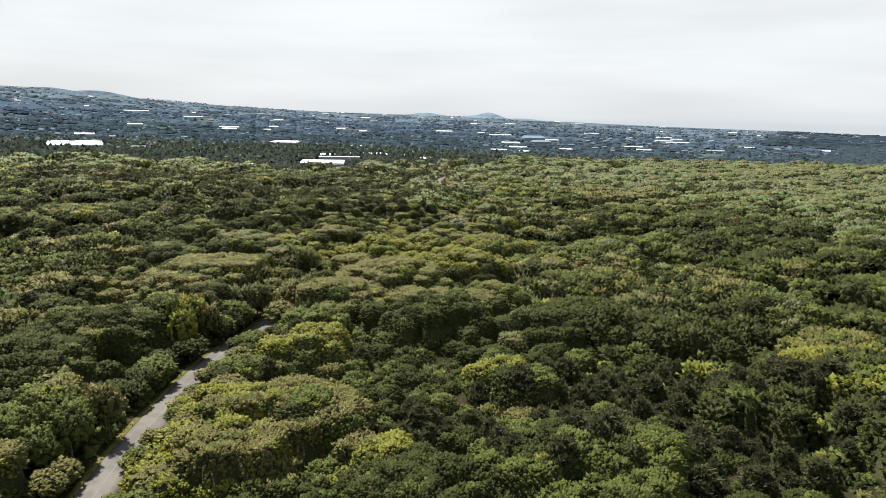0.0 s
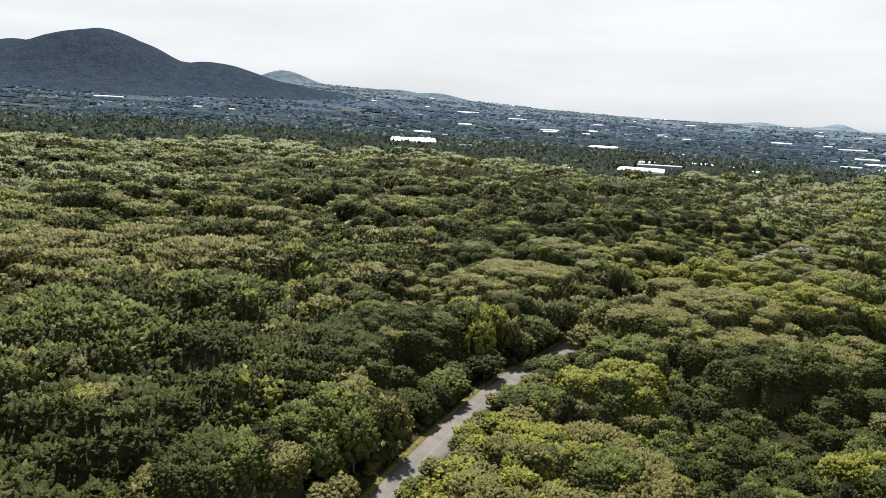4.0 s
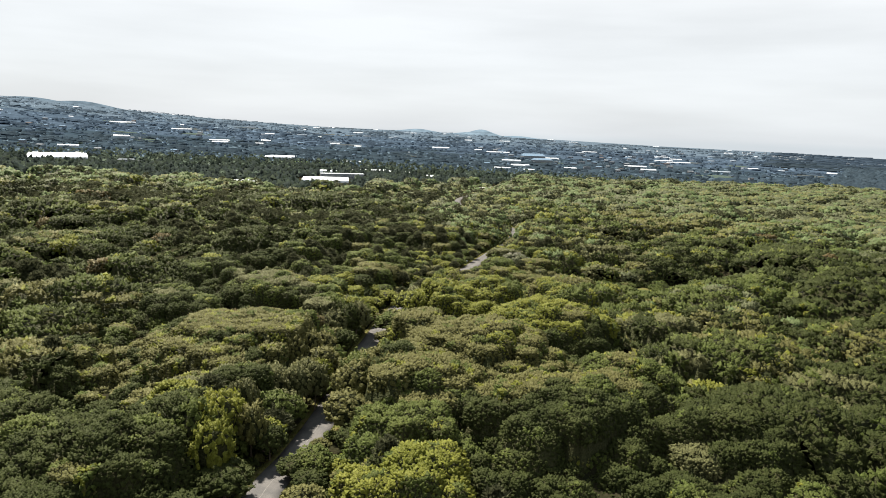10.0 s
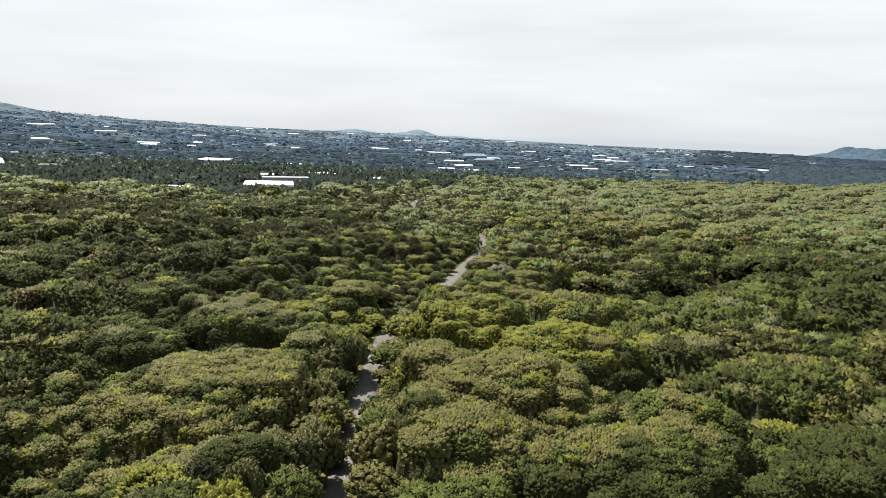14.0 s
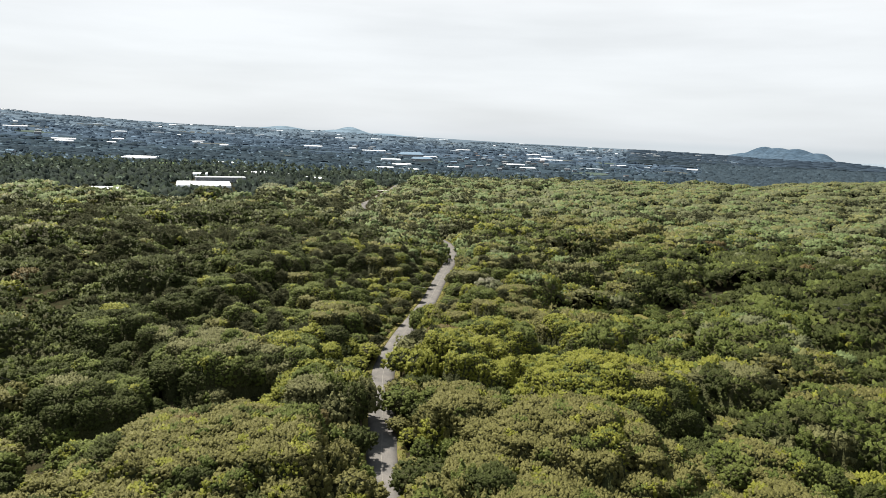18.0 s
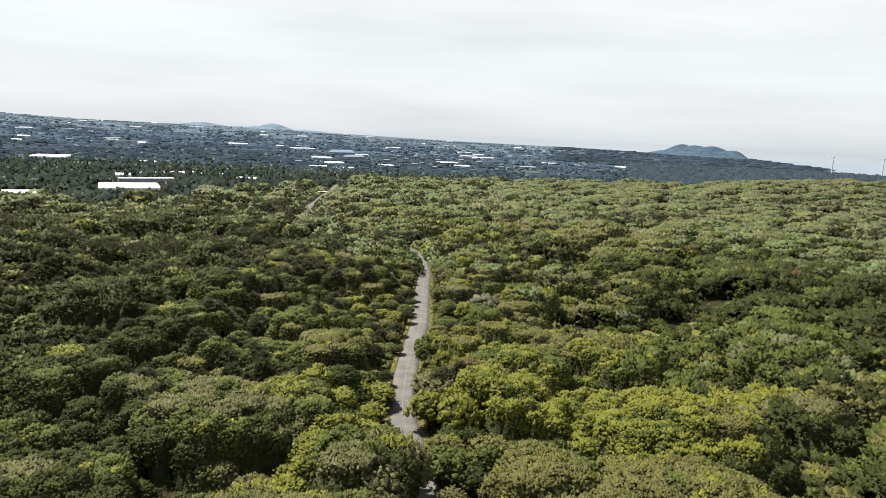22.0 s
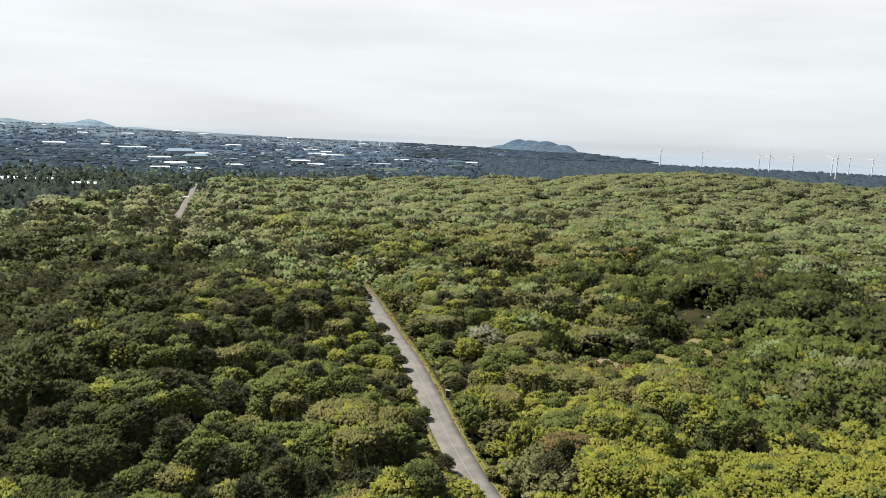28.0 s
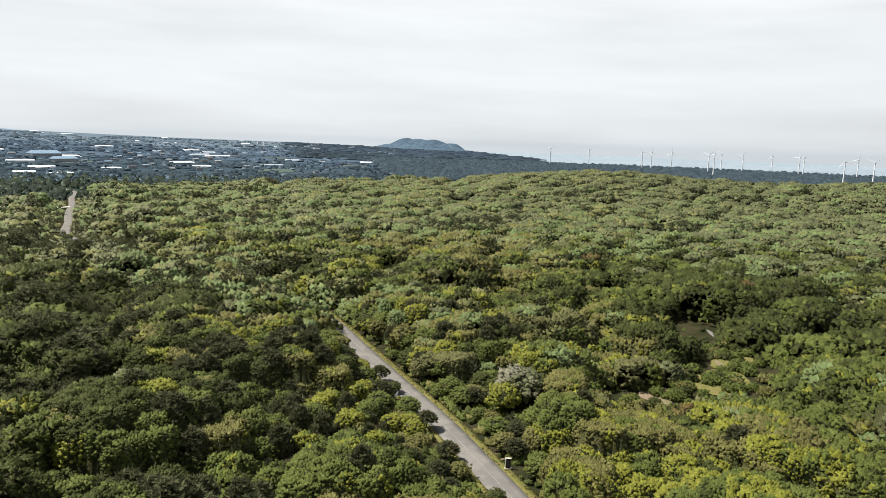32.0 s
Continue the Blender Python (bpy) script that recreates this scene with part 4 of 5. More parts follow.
# roadside trees, each a thing with its trunk and crown
KINDS = {
    OLIVE: ("evergreen_oak", "olive-green evergreen oak with a dense rounded crown beside the road"),
    FRESH: ("camphor_tree", "bright yellow-green camphor tree in fresh leaf beside the road"),
    GREEN: ("broadleaf_tree", "mid-green broadleaf tree with an uneven crown beside the road"),
    DARK: ("dark_evergreen_tree", "dark green evergreen tree in the roadside wood"),
    GREYISH: ("chinquapin_tree", "grey-green chinquapin tree with pale new shoots beside the road"),
    RUSSET: ("russet_tree", "broadleaf tree with russet young leaves in the roadside wood"),
    PINE: ("pine_tree", "dark loose-crowned pine standing among broadleaf trees"),
}
TEMPLATES = {}


def tree_template(kind, variant):
    """A tree of crown radius 4 and height 10 at the origin, kept far below the ground until copied; the first copy is the template itself."""
    name, label = KINDS[kind]
    root = new(name)
    root.empty_display_size = 0.5
    tagged(root, label, "tree", group="roadside trees")
    part("trunk", trunk_mesh(7.5, 0.24, kind * 10 + variant), M_BARK, root)
    if kind == PINE:
        v, t, inner = pine_arrays(500 + variant, 260, 6)
        v = v * (3.2, 3.2, 3.6) + np.array((0, 0, 6.2))
    else:
        v, t, inner = crown_arrays(400 + kind * 10 + variant, 0.125, leaves=3, size=0.5, single=False, low=-0.4, flat=0.95, sides=5, depth=-0.45)
        v = v * (4.3, 4.3, 4.7) + np.array((0, 0, 5.5))
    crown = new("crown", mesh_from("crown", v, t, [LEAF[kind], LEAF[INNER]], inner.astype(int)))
    crown.parent = root
    return root


for x, y, r, h in THING_TREES:
    kind = species(x, y, rng)
    key = (kind, rng.randrange(2))
    m = pose(x, y, ground_z(x, y), 0, 0, rng.uniform(0, 360))
    s = (r / 4.0, r / 4.0, h / 10.0)
    if key not in TEMPLATES:
        TEMPLATES[key] = tree_template(*key)
        ob = TEMPLATES[key]
        ob.matrix_basis = m
    else:
        ob = copy_thing(TEMPLATES[key], m)
    ob.scale = s


# ---- the plain ----
def polar(az, r):
    """A place by its bearing and distance from the middle of the flight."""
    return -40 + r * math.sin(radians(az)), 150 + r * math.cos(radians(az))


SHEDS = [  # x, y, length, spans, bearing of the ridge
    (-102, 1743, 62, 8, -12), (39, 1657, 78, 3, 4), (68, 1344, 84, 4, 14), (127, 1327, 58, 4, -12), (-1, 1271, 28, 3, 0), (-8, 1062, 64, 8, -2),
    (-112, 950, 34, 5, -4), (169, 1256, 30, 2, -25), (-305, 2259, 44, 3, 0), (-196, 2298, 28, 2, 10), (42, 2534, 32, 2, 10)]
SHEDS_FAR = [
    (427, 2596, 60, 4, -20), (553, 2561, 38, 2, 10), (609, 2464, 80, 3, -10), (508, 1844, 46, 3, 0), (467, 1657, 40, 3, 8), (874, 1848, 40, 4, -20),
    (1195, 2377, 70, 2, 8), (1206, 2292, 80, 2, -8), (-470, 1400, 92, 24, 18), (-557, 1727, 42, 3, 15), (-1618, 1842, 80, 5, 30), (538, 2036, 54, 3, -10)]
SHEDS_EAST = [
    (626, 1793, 32, 4, -4), (902, 1988, 60, 4, -2), (493, 1812, 30, 4, -2), (412, 1697, 54, 2, -5), (1332, 2653, 58, 3, 0), (1314, 2518, 50, 2, -20),
    (1089, 2813, 60, 3, 8), (-317, 2343, 60, 4, 12), (-745, 2921, 90, 4, 25), (-515, 2824, 70, 3, 20), (-1291, 1829, 22, 2, 20), (-1199, 1857, 26, 2, 10)]
KEEP_OPEN = []


def keep_open(x, y, width, ahead=95):
    KEEP_OPEN.append((math.degrees(math.atan2(x + 40, y - 150)), math.hypot(x + 40, y - 150), width, ahead))


def shed_open(x, y):
    az, r = math.degrees(math.atan2(x + 40, y - 150)), math.hypot(x + 40, y - 150)
    return any(rs - ahead < r < rs + 45 and abs(az - a) * rs * 0.01745 < w / 2 + 4 for a, rs, w, ahead in KEEP_OPEN)


SPAN_MESHES = {}


def span_mesh(length, film):
    """One arched tunnel, 7 m wide, its film over hoops, on low side walls."""
    key = (round(length), film.name)
    if key not in SPAN_MESHES:
        bm = bmesh.new()
        prof = [(-3.5, 0.0), (-3.45, 2.2), (-2.9, 3.3), (-1.6, 4.2), (0, 4.6), (1.6, 4.2), (2.9, 3.3), (3.45, 2.2), (3.5, 0.0)]
        ends = [[bm.verts.new((x, y, z)) for x, z in prof] for y in (-length / 2, length / 2)]
        for i in range(len(prof) - 1):
            bm.faces.new((ends[0][i], ends[0][i + 1], ends[1][i + 1], ends[1][i]))
        bm.faces.new(ends[0])
        bm.faces.new(ends[1][::-1])
        me = bpy.data.meshes.new("tunnel")
        bm.to_mesh(me)
        bm.free()
        me.materials.append(film)
        SPAN_MESHES[key] = me
    return SPAN_MESHES[key]


def greenhouse(x, y, length, spans, turn, label="white plastic-film greenhouse of joined arched tunnels on the plain", film=None):
    """Tunnels side by side; the length runs across the bearing."""
    root = new("greenhouse")
    root.matrix_basis = pose(x, y, ground_z(x, y) - 0.3, 0, 0, turn + 90)
    tagged(root, label, "greenhouse", group="greenhouses on the plain")
    for k in range(spans):
        t = new("tunnel", span_mesh(length, film or M_FILM))
        t.parent = root
        t.location = ((k - (spans - 1) / 2) * 7.0, 0, 0)
    plinth = part("plinth", box_mesh(7.0 * spans + 0.4, length + 0.4, 0.9, (0, 0, 0.1)), M_WALL, root)
    keep_open(x, y, length + 8, (190 if y > 1300 else 105) if spans > 7 else 35 if y > 1300 and x > 30 else 70)
    return root


for row in SHEDS + SHEDS_FAR + SHEDS_EAST:
    greenhouse(*row)

# far smaller ones, strewn over the cultivated plain
rng = random.Random(77)
for _ in range(76):
    az, r = rng.uniform(-24, 42), 1900 + 2700 * rng.random() ** 0.8
    x, y = polar(az, r)
    greenhouse(x, y, rng.choice((16, 22, 28, 36, 50)), rng.choice((1, 2, 3, 4)), rng.uniform(-25, 25) - az * 0.5, "dull weathered greenhouse of joined arched tunnels on the plain" if rng.random() < 0.6 else "small white greenhouse far out on the plain", M_FILM_DULL if rng.random() < 0.6 else M_FILM)


def house(x, y, w, d, h, turn, roof_mat, name="house", label="small pale farmhouse with a low pitched roof on the plain", flat=False):
    """Walls with windows let in, and a roof with eaves: pitched, or flat with a parapet."""
    root = new(name)
    root.matrix_basis = pose(x, y, ground_z(x, y) - 0.2, 0, 0, turn)
    tagged(root, label, "building", group="houses on the plain")
    part("wall", box_mesh(w, d, h, (0, 0, h / 2)), M_TOWN if name == "town_block" else M_WALL, root)
    bm = bmesh.new()
    if flat:
        bmesh.ops.create_cube(bm, size=1, matrix=Matrix.Translation((0, 0, h + 0.25)) @ Matrix.Diagonal((w + 0.4, d + 0.4, 0.5, 1)))
    else:
        e = 0.5
        v = [bm.verts.new(c) for c in ((-w / 2 - e, -d / 2 - e, h), (w / 2 + e, -d / 2 - e, h), (w / 2 + e, d / 2 + e, h), (-w / 2 - e, d / 2 + e, h), (-w / 2 + w * 0.06, 0, h + d * 0.22), (w / 2 - w * 0.06, 0, h + d * 0.22))]
        for f in ((0, 1, 5, 4), (2, 3, 4, 5), (1, 2, 5), (3, 0, 4), (3, 2, 1, 0)):
            bm.faces.new([v[i] for i in f])
    part("roof", bm, roof_mat, root)
    n = max(2, int(w / 4))
    for k in range(n):
        part("window", box_mesh(1.5, 0.12, 1.3, (-w / 2 + (k + 0.5) * w / n, -d / 2 - 0.02, min(h - 1.2, 1.9))), M_DARKPANEL, root)
    keep_open(x, y, w + 4, 48 if w > 50 else 60)
    return root


# the long pale sheds near the edge of the woods, and the big hall farther out
house(18, 1146, 66, 18, 6.5, 3, M_TOWN, "storage_shed", "long pale storage shed with a grey roof", True)
house(661, 2222, 72, 34, 9, 4, M_ROOF_BLUE, "packing_hall", "large pale packing hall with a blue-grey roof")
house(629, 2032, 60, 24, 8, 14, M_ROOF_BLUE, "packing_hall", "large pale packing hall with a blue-grey roof")
house(-330, 1295, 26, 10, 5, 20, M_ROOF_GREY, "barn", "low barn with a weathered grey roof beside a greenhouse")
for _ in range(56):
    az, r = rng.gauss(24, 6), rng.uniform(1720, 2700)
    if 10 < az < 42:
        x, y = polar(az, r)
        if not shed_open(x, y):
            house(x, y, rng.uniform(9, 20), rng.uniform(7, 11), rng.uniform(3.2, 7), rng.uniform(-30, 30), rng.choice((M_ROOF_GREY, M_ROOF_GREY, M_ROOF_RED, M_ROOF_BLUE, M_WALL)), flat=rng.random() < 0.4)
for _ in range(22):
    az, r = rng.uniform(-24, 14), rng.uniform(1350, 3200)
    x, y = polar(az, r)
    if not shed_open(x, y):
        house(x, y, rng.uniform(9, 22), rng.uniform(7, 11), rng.uniform(3.2, 6), rng.uniform(-30, 30), rng.choice((M_ROOF_GREY, M_ROOF_RED, M_ROOF_BLUE, M_WALL)))
for _ in range(44):
    az, r = rng.gauss(39, 3.2), rng.uniform(3300, 4500)
    if az < 45.5:
        x, y = polar(az, r)
        house(x, y, rng.uniform(10, 26), rng.uniform(10, 16), rng.uniform(4, 8.5), rng.uniform(-30, 30), M_TOWN, "town_block", "pale town building near the far shore", flat=True)


def patch(name, cx, cy, rx, ry, mat, label, category, lift=0.25, seed=0, turn=0.0):
    """An open piece of ground with an uneven outline, laid over the sheet."""
    prng = random.Random(seed)
    n = 28
    verts = [(cx, cy, ground_z(cx, cy) + lift)]
    for k in range(n):
        t = 2 * math.pi * k / n
        s = 1 + 0.22 * noise.noise(Vector((math.cos(t) * 1.5, math.sin(t) * 1.5, seed + 0.5))) + prng.uniform(-.05, .05)
        x, y = rx * s * math.cos(t), ry * s * math.sin(t)
        c, d = math.cos(radians(turn)), math.sin(radians(turn))
        x, y = cx + x * c - y * d, cy + x * d + y * c
        verts.append((x, y, ground_z(x, y) + lift))
    tris = [(0, 1 + k, 1 + (k + 1) % n) for k in range(n)]
    return tagged(new(name, mesh_from(name, verts, tris, [mat])), label, category, kind="structure")


patch("meadow_field", -39, 1600, 34, 34, M_FIELD, "bright green meadow among dark shelter belts", "field", 0.6, 1)
keep_open(-39, 1600, 70, 110)
patch("yard", 206, 1062, 26, 12, M_STONE, "pale gravel yard beside the far road", "yard", 0.5, 2)
keep_open(206, 1062, 54, 60)
for k in range(46):
    az, r = rng.uniform(-50, 44), 1100 + 2600 * rng.random()
    x, y = polar(az, r)
    patch("field", x, y, rng.uniform(25, 90), rng.uniform(20, 60), M_FIELD if r < 1650 and k % 3 == 0 else rng.choice((M_GRASSY, M_EARTHY)), rng.choice(("hazy green field on the plain", "hazy green field among shelter belts")), "field", 0.7, 10 + k, rng.uniform(0, 180))
    if r < 2600:
        keep_open(x, y, 50, 30)

# woods, shelter belts and groves on the plain
woods = Woods()
FORMS_4 = [crown_arrays(350 + k, 0.85, leaves=0, low=0.15, core=0) for k in range(8)]


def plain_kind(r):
    """The leaf colour at that distance out on the plain, with haze painted in: bluer and paler farther off."""
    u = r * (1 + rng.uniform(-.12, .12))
    return CONIFER if u < 1180 and rng.random() < 0.6 else FAR if u < 1420 else HAZY if u < 2150 else HAZIER if u < 3250 else HAZIEST


for az10 in np.arange(-520, 470, 2.4):       # the dark wood between the evergreens and the fields
    r = 700.0
    while r < 1560:
        az, rr = az10 / 10 + rng.uniform(-.13, .13), r + rng.uniform(-8, 8)
        x, y = polar(az, rr)
        thick = noise.noise(Vector((x / 130, y / 70, 3.0))) + 0.6 * noise.noise(Vector((x / 45, y / 30, 9.0)))
        if thick > -0.5 and not far_test(x, y) and not shed_open(x, y) and road_distance(x, y) > 9:
            s = rng.uniform(3.4, 6.2) * (1 + (rr - 800) / 3000)
            h = rng.choice((rng.uniform(3, 5), rng.uniform(4, 8)))
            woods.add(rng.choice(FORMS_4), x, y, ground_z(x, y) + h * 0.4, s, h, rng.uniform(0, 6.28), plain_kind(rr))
        r += 7 + (r - 700) * 0.012


def belt(x, y, length, height, turn, deep):
    """A row of trees between two fields: long crowns end to end."""
    n = max(2, int(length / 26))
    for k in range(n):
        o = (k + 0.5 - n / 2) * length / n
        bx, by = x + o * math.cos(turn) + rng.uniform(-2, 2), y + o * math.sin(turn) + rng.uniform(-2, 2)
        if far_test(bx, by) or shed_open(bx, by) or road_distance(bx, by) < 12:
            continue
        r = math.hypot(bx + 40, by - 150)
        h = height * rng.uniform(0.75, 1.2)
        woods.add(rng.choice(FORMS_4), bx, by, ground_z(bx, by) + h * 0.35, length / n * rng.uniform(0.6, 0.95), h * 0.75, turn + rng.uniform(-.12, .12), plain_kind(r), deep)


for _ in range(1050):
    az, r = rng.uniform(-52, 45), 1450 + 3000 * rng.random() ** 1.25
    x, y = polar(az, r)
    lie = radians(12 * noise.noise(Vector((x / 600, y / 600, 2.0))) - 8 - 0.35 * az)
    if rng.random() < 0.2:
        belt(x, y, rng.uniform(40, 110), rng.uniform(3, 5), lie + 1.57, 0.3)
    else:
        belt(x, y, rng.uniform(50, 210), rng.uniform(2.6, 5.5), lie, rng.uniform(0.2, 0.6))
for _ in range(5200):                            # single clumps that fray the rows
    az, r = rng.uniform(-52, 44), 1420 + 2300 * rng.random() ** 1.3
    x, y = polar(az, r)
    if noise.noise(Vector((x / 150, y / 90, 6.0))) > -0.22 and not (far_test(x, y) or shed_open(x, y) or road_distance(x, y) < 10):
        h = rng.uniform(2.5, 6.5)
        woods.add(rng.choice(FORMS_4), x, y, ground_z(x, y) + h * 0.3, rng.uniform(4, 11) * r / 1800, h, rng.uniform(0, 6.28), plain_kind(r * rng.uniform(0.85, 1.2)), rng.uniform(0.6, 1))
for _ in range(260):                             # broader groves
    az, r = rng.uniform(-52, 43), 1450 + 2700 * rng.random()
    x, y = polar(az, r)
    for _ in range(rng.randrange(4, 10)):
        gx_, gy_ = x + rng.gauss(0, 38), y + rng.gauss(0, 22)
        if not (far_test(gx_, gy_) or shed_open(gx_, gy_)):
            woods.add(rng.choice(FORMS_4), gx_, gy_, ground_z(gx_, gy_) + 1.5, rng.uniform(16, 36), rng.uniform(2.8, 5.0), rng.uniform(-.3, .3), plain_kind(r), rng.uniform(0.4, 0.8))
for gx_, gy_, length in ((60, 1215, 130), (100, 1290, 110), (20, 1360, 150), (-40, 1545, 170), (-440, 1190, 160), (150, 1185, 90)):
    for k in range(int(length / 3.2)):           # dark conifer rows round the greenhouses
        bx, by = gx_ - length / 2 + k * 3.2 + rng.uniform(-1, 1), gy_ + rng.uniform(-3, 3)
        if not far_test(bx, by) and road_distance(bx, by) > 9:
            h = rng.uniform(7, 12)
            woods.add(rng.choice(FORMS_4), bx, by, ground_z(bx, by) + h * 0.25, rng.uniform(2.2, 3.4), h * 0.8, rng.uniform(0, 6.28), CONIFER)
woods.done("shelter_belts", "dark shelter belts and groves on the plain, tinted bluer for haze", "woods")

woods = Woods()
for az10 in range(420, 900, 3):
    for r in range(1560, 2720, 34):
        az, rr = az10 / 10 + rng.uniform(-.2, .2), r + rng.uniform(-14, 14)
        x, y = polar(az, rr)
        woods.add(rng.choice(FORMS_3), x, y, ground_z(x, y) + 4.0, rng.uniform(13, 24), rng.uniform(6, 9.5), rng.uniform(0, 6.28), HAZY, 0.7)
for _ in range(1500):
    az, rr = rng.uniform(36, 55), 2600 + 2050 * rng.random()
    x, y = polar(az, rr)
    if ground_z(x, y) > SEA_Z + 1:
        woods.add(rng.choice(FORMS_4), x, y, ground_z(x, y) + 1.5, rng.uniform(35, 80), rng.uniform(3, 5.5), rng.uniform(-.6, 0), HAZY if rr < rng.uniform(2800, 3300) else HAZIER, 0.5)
woods.done("coast_woods", "dark hazy pine belt along the coast", "woods")


# ---- hills ----
def hill(name, tops, mat, label, cx, cy, half, cells=60):
    """A hill of a few rounded tops: x, y, height over the plain, radius east, radius north."""
    verts, tris = [], []
    for j in range(cells + 1):
        for i in range(cells + 1):
            x, y = cx + half * (2 * i / cells - 1), cy + half * (2 * j / cells - 1)
            z = max(h * math.exp(-0.5 * (((x - tx) / sx) ** 2 + ((y - ty) / sy) ** 2)) for tx, ty, h, sx, sy in tops)
            z2 = sum(h * math.exp(-0.5 * (((x - tx) / sx) ** 2 + ((y - ty) / sy) ** 2)) for tx, ty, h, sx, sy in tops)
            z = 0.75 * z + 0.25 * min(z2, z * 1.3)
            z *= 1 + 0.06 * noise.noise(Vector((x / 110, y / 110, 2)))
            verts.append((x, y, ground_z(x, y) + z - 3))
    w = cells + 1
    for j in range(cells):
        for i in range(cells):
            a = j * w + i
            tris += [(a, a + 1, a + w + 1), (a, a + w + 1, a + w)]
    return tagged(new(name, mesh_from(name, verts, tris, [mat], rounded=True)), label, "hill", kind="structure")


def top(az, r, h, wide, deep):
    return (*polar(az, r), h, wide, deep)


cx, cy = polar(-41, 3300)
hill("mountain", [top(-47.4, 3350, 128, 330, 300), top(-43.2, 3250, 192, 270, 280), top(-35.2, 3150, 98, 210, 220), top(-30.4, 3100, 42, 150, 180), top(-53, 3400, 105, 330, 300)], M_HILL, "large dark wooded cone hill with a lower shoulder, tinted blue for haze", cx, cy, 1300, 80)
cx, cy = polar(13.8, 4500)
hill("cone_hill", [top(13.8, 4500, 37, 70, 90), top(16.9, 4550, 13, 90, 90), top(12.7, 4500, 17, 70, 90)], M_FARHILL, "cone hill on the horizon, coloured pale blue for haze", cx, cy, 420, 50)
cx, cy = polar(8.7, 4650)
hill("far_hill", [top(8.6, 4650, 22, 90, 80)], M_FARHILL, "far hill on the horizon, coloured pale for haze", cx, cy, 240, 36)
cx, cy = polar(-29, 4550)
hill("hazed_upland_hill", [top(-29.3, 4550, 75, 130, 90)], M_UPHILL, "hazy hill behind the wooded mountain", *polar(-29.3, 4550), 430, 50)
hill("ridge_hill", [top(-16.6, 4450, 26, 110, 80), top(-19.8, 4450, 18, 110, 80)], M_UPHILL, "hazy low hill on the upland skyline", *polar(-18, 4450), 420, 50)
hill("headland", [top(46.0, 4700, 69, 84, 80), top(47.0, 4690, 68, 112, 90), top(48.1, 4680, 65, 123, 90), top(49.5, 4660, 47, 123, 80), top(51.0, 4640, 23, 100, 80), top(44.7, 4720, 29, 67, 70), top(51.9, 4620, 18, 130, 80)], M_ISLE, "dark headland hill rising at the shore, tinted blue-green for haze", *polar(47.4, 4690), 620, 70)


# ---- wind turbines on the coast ----
def turbine(x, y, height, spin, face):
    """Tapered tower, nacelle, hub and three tapering blades."""
    root = new("wind_turbine")
    root.matrix_basis = pose(x, y, ground_z(x, y) - 0.5, 0, 0, face)
    tagged(root, "white three-bladed wind turbine standing among coastal woods", "wind turbine", group="wind turbines")
    bm = bmesh.new()
    bmesh.ops.create_cone(bm, segments=16, radius1=2.1, radius2=1.2, depth=height, cap_ends=True, matrix=Matrix.Translation((0, 0, height / 2)))
    part("tower", bm, M_STEEL, root)
    part("nacelle", box_mesh(3.0, 8.0, 3.2, (0, 1.5, height + 1.2), 0.6), M_STEEL, root)
    bm = bmesh.new()
    bmesh.ops.create_cone(bm, segments=12, radius1=1.5, radius2=0.4, depth=2.2, cap_ends=True, matrix=Matrix.Translation((0, -3.4, height + 1.2)) @ Matrix.Rotation(radians(90), 4, "X"))
    hub = part("hub", bm, M_STEEL, root)
    for k in range(3):
        bm = bmesh.new()
        prof = [(0, 0.4), (3, 0.8), (8, 0.65), (16, 0.4), (23, 0.12)]
        ring = []
        for r, c in prof:
            ring.append([bm.verts.new(q) for q in ((-c * 0.4, -0.18, r), (0, -0.30, r), (c, 0, r), (0, 0.25, r))])
        for a, b in zip(ring, ring[1:]):
            for i in range(4):
                bm.faces.new((a[i], a[(i + 1) % 4], b[(i + 1) % 4], b[i]))
        bm.faces.new(ring[-1])
        blade = part("blade", bm, M_STEEL, hub)
        blade.matrix_basis = Matrix.Translation((0, -3.6, height + 1.2)) @ Matrix.Rotation(radians(spin + 120 * k), 4, "Y")


TURBINES = [(71.9, 2200), (71.5, 2380), (66.6, 2520), (67.3, 2540), (59.45, 2560), (62.5, 2640), (68.8, 2680), (73.9, 2540), (72.4, 2690), (75.9, 2690), (77.7, 2580), (78.0, 2660), (80.6, 2100), (81.4, 2560), (82.4, 2180)]
for k, (az, r) in enumerate(TURBINES):
    turbine(-81 + r * math.sin(radians(az)), 309 + r * math.cos(radians(az)), 62 if k else 66, 17 + 37 * k, -az - 15)


# ---- the road's edge and the clearing ----
def pillar(x, y, turn):
    """A dark information panel in a pale stone frame."""
    root = new("information_pillar")
    root.matrix_basis = pose(x, y, ground_z(x, y) + 0.1, 0, 0, turn)
    tagged(root, "dark information panel in a pale stone frame beside the road", "sign")
    part("post", box_mesh(0.2, 0.42, 2.4, (-0.62, 0, 1.3), 0.03), M_STONE, root, "pale stone upright")
    part("panel", box_mesh(1.1, 0.34, 2.36, (0.04, 0, 1.3), 0.02), M_DARKPANEL, root, "dark weathered panel")
    part("cap", box_mesh(1.4, 0.46, 0.08, (0, 0, 2.53), 0.02), M_STONE, root)
    part("base", box_mesh(1.6, 0.7, 0.2, (0, 0, 0.05), 0.04), M_STONE, root)


pillar(47.3, 391.0, -52)


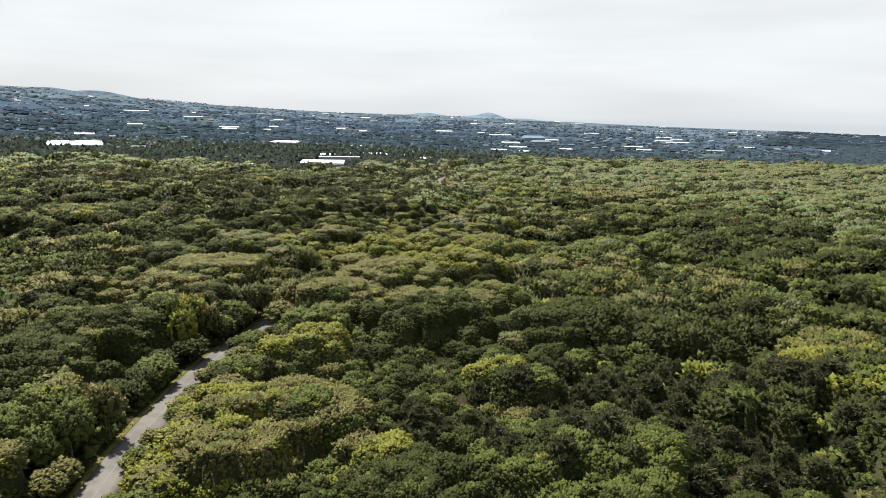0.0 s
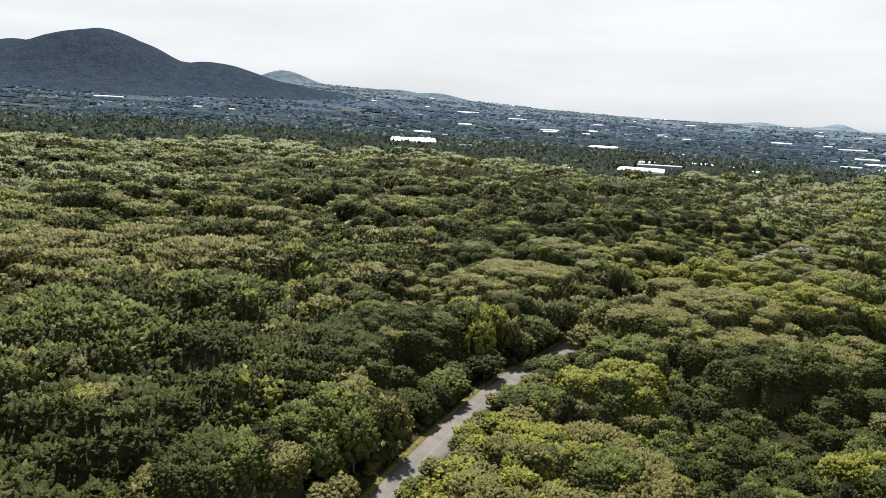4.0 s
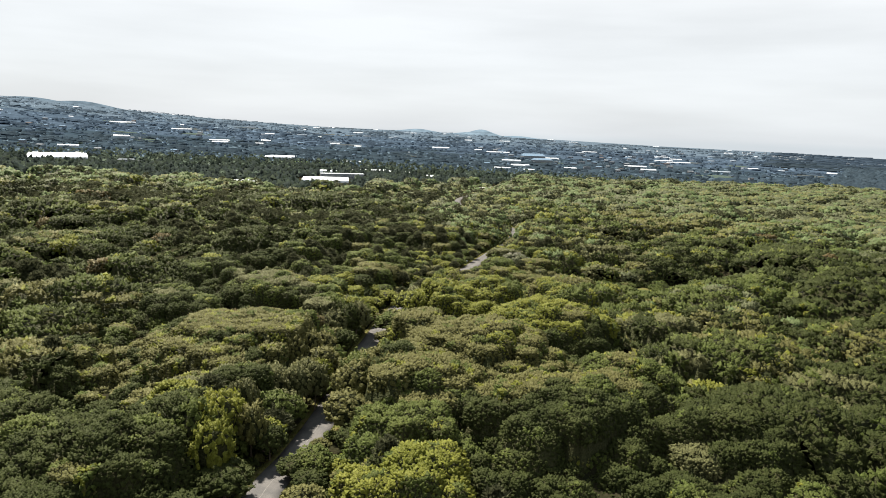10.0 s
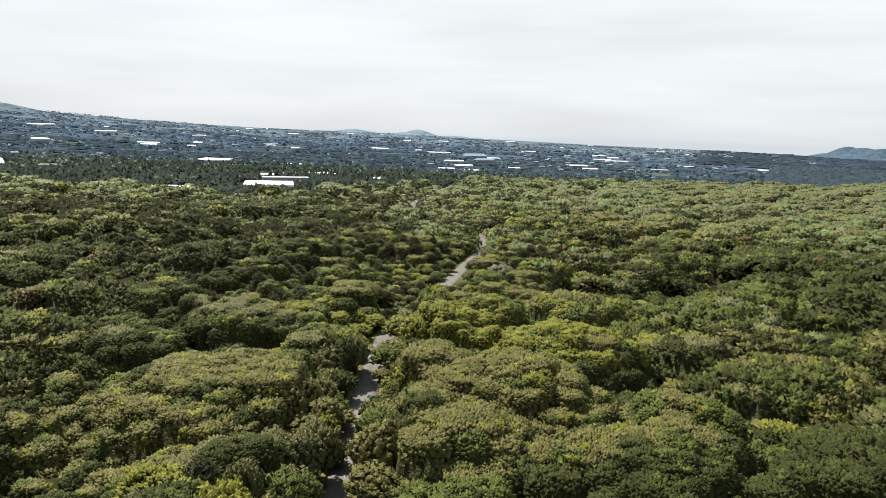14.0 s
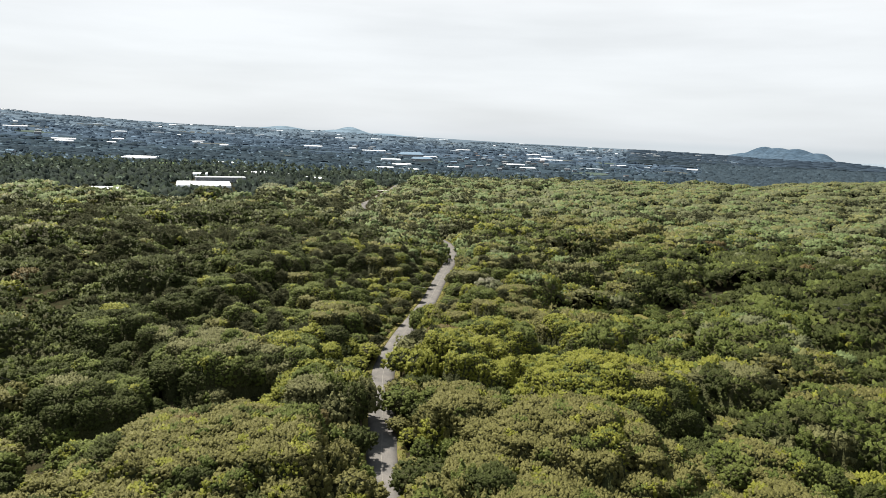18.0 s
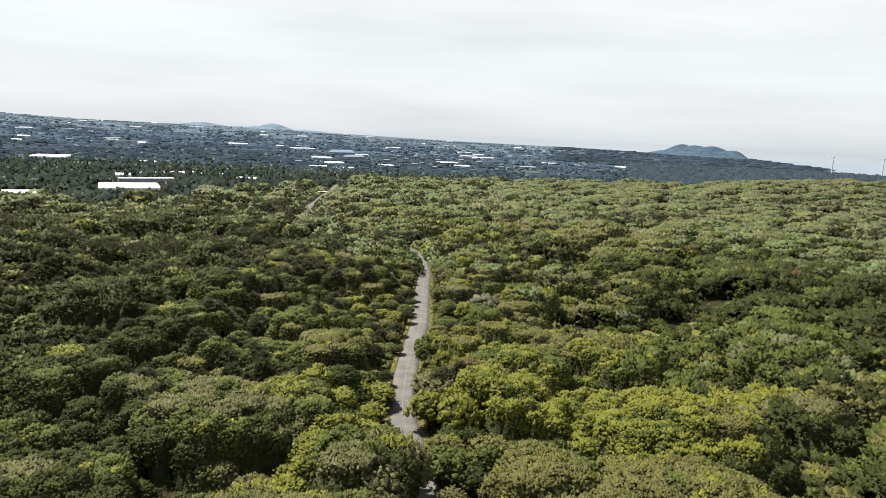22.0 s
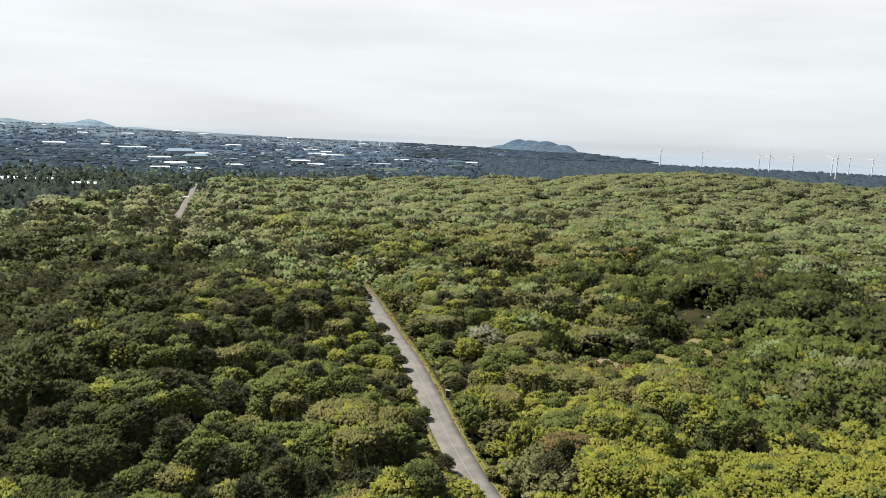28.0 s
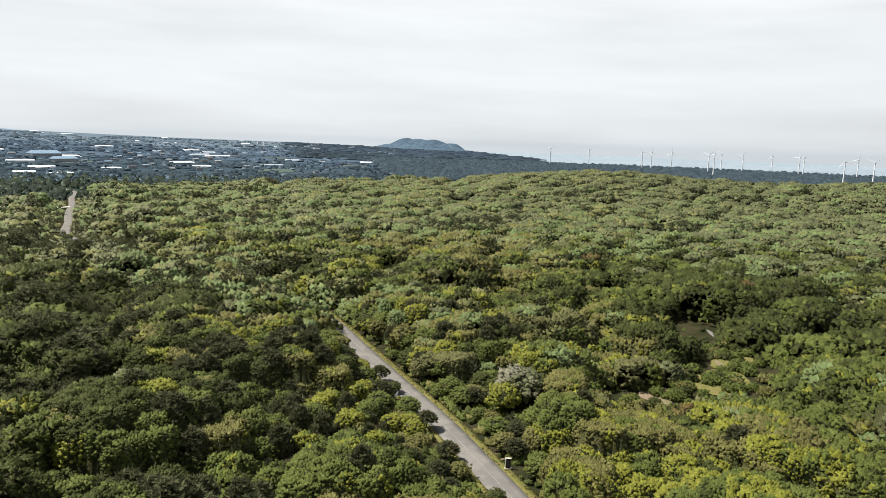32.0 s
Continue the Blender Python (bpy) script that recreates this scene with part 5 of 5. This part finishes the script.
def signboard(x, y, turn):
    root = new("road_signboard")
    root.matrix_basis = pose(x, y, ground_z(x, y) + 0.1, 0, 0, turn)
    tagged(root, "low white signboard on two posts at the road's edge", "sign")
    for sx in (-0.9, 0.9):
        part("post", box_mesh(0.1, 0.1, 1.5, (sx, 0, 0.75)), M_STEEL, root)
    part("board", box_mesh(2.6, 0.08, 0.9, (0, -0.09, 1.3), 0.02), M_STEEL, root)


signboard(62.3, 440.5, 20)

patch("earth_path", 50.6, 396.2, 3.6, 1.9, M_EARTH, "bare earth path leaving the road", "path", 0.16, 61, -30)
patch("earth_clearing", 121, 386, 10, 6, M_EARTH, "bare brown earth in a woodland clearing", "clearing", 0.2, 62, 20)
patch("grass_clearing", 150, 375, 15, 9, M_VERGE, "dry grass in a woodland clearing", "clearing", 0.2, 63, 15)
patch("grass_clearing_edge", 177, 379, 14, 8, M_VERGE, "dry grass in a woodland clearing", "clearing", 0.24, 64, 10)
patch("sandy_track", 168, 381, 1.6, 9, M_EARTH, "sandy track through a woodland clearing", "track", 0.3, 65, -60)
patch("pale_lane", 212, 398, 9, 1.1, M_ROAD, "grey lane glimpsed between the trees", "lane", 0.3, 66, 35)

# low shrubs in the clearing, and the tree in blossom
SHRUB_V, SHRUB_T, SHRUB_IN = crown_arrays(900, 0.22, leaves=5, size=0.5, single=False, low=-0.1)
SHRUB_MESH = {}
for k in range(85):
    cxy = rng.choice(CLEARINGS[:7])
    x, y = cxy[0] + rng.uniform(-1, 1) * cxy[2], cxy[1] + rng.uniform(-1, 1) * cxy[2]
    if road_distance(x, y) < 6 or (x - 117) ** 2 + (y - 388) ** 2 < 30 or (x - 168) ** 2 + (y - 381) ** 2 < 20:
        continue
    kind = RUSSET if k == 4 else rng.choice((GREEN, DARK, OLIVE, GREEN))
    if kind not in SHRUB_MESH:
        SHRUB_MESH[kind] = mesh_from("shrub", SHRUB_V + np.array((0, 0, 0.3)), SHRUB_T, [LEAF[kind], LEAF[INNER]], SHRUB_IN.astype(int), True)
    sh = new("shrub", SHRUB_MESH[kind])
    r = rng.uniform(1.3, 3.2)
    sh.matrix_basis = pose(x, y, ground_z(x, y) + 0.1, 0, 0, rng.uniform(0, 360)) @ Matrix.Diagonal((r, r, r * 0.9, 1))
    tagged(sh, "reddish low shrub in the clearing" if kind == RUSSET else "low green shrub growing in the dry clearing", "shrub", group="shrubs in the clearing")

KINDS[PALE] = ("blossoming_tree", "tree covered in pale cream blossom among green crowns")
ob = tree_template(PALE, 0)
ob.matrix_basis = pose(83, 411.5, ground_z(83, 411.5), 0, 0, 40) @ Matrix.Diagonal((1.9, 1.9, 1.2, 1))
ob = tree_template(FRESH, 5)
ob.matrix_basis = pose(73.5, 410, ground_z(73.5, 410), 0, 0, 40) @ Matrix.Diagonal((1.2, 1.2, 1.0, 1))

# grass tufts along both verges
verts, tris = [], []
for p, q in zip(LINE[60:242], LINE[61:243]):
    d = (q - p).normalized()
    side = Vector((d.y, -d.x, 0))
    for _ in range(16):
        o = rng.choice((-1, 1)) * rng.uniform(3.6, 6.0)
        c = p.lerp(q, rng.random()) + side * o
        z = ground_z(p.x, p.y) + 0.1
        h, w, t = rng.uniform(0.2, 0.6), rng.uniform(0.15, 0.4), rng.uniform(0, 6.28)
        i = len(verts)
        verts += [(c.x - w * math.cos(t), c.y - w * math.sin(t), z), (c.x + w * math.cos(t), c.y + w * math.sin(t), z), (c.x + rng.uniform(-.2, .2), c.y + rng.uniform(-.2, .2), z + h)]
        tris.append((i, i + 1, i + 2))
tagged(new("verge_tufts", mesh_from("verge_tufts", verts, tris, [M_BLADES])), "dry grass tufts along the verges", "grass", kind="stuff")
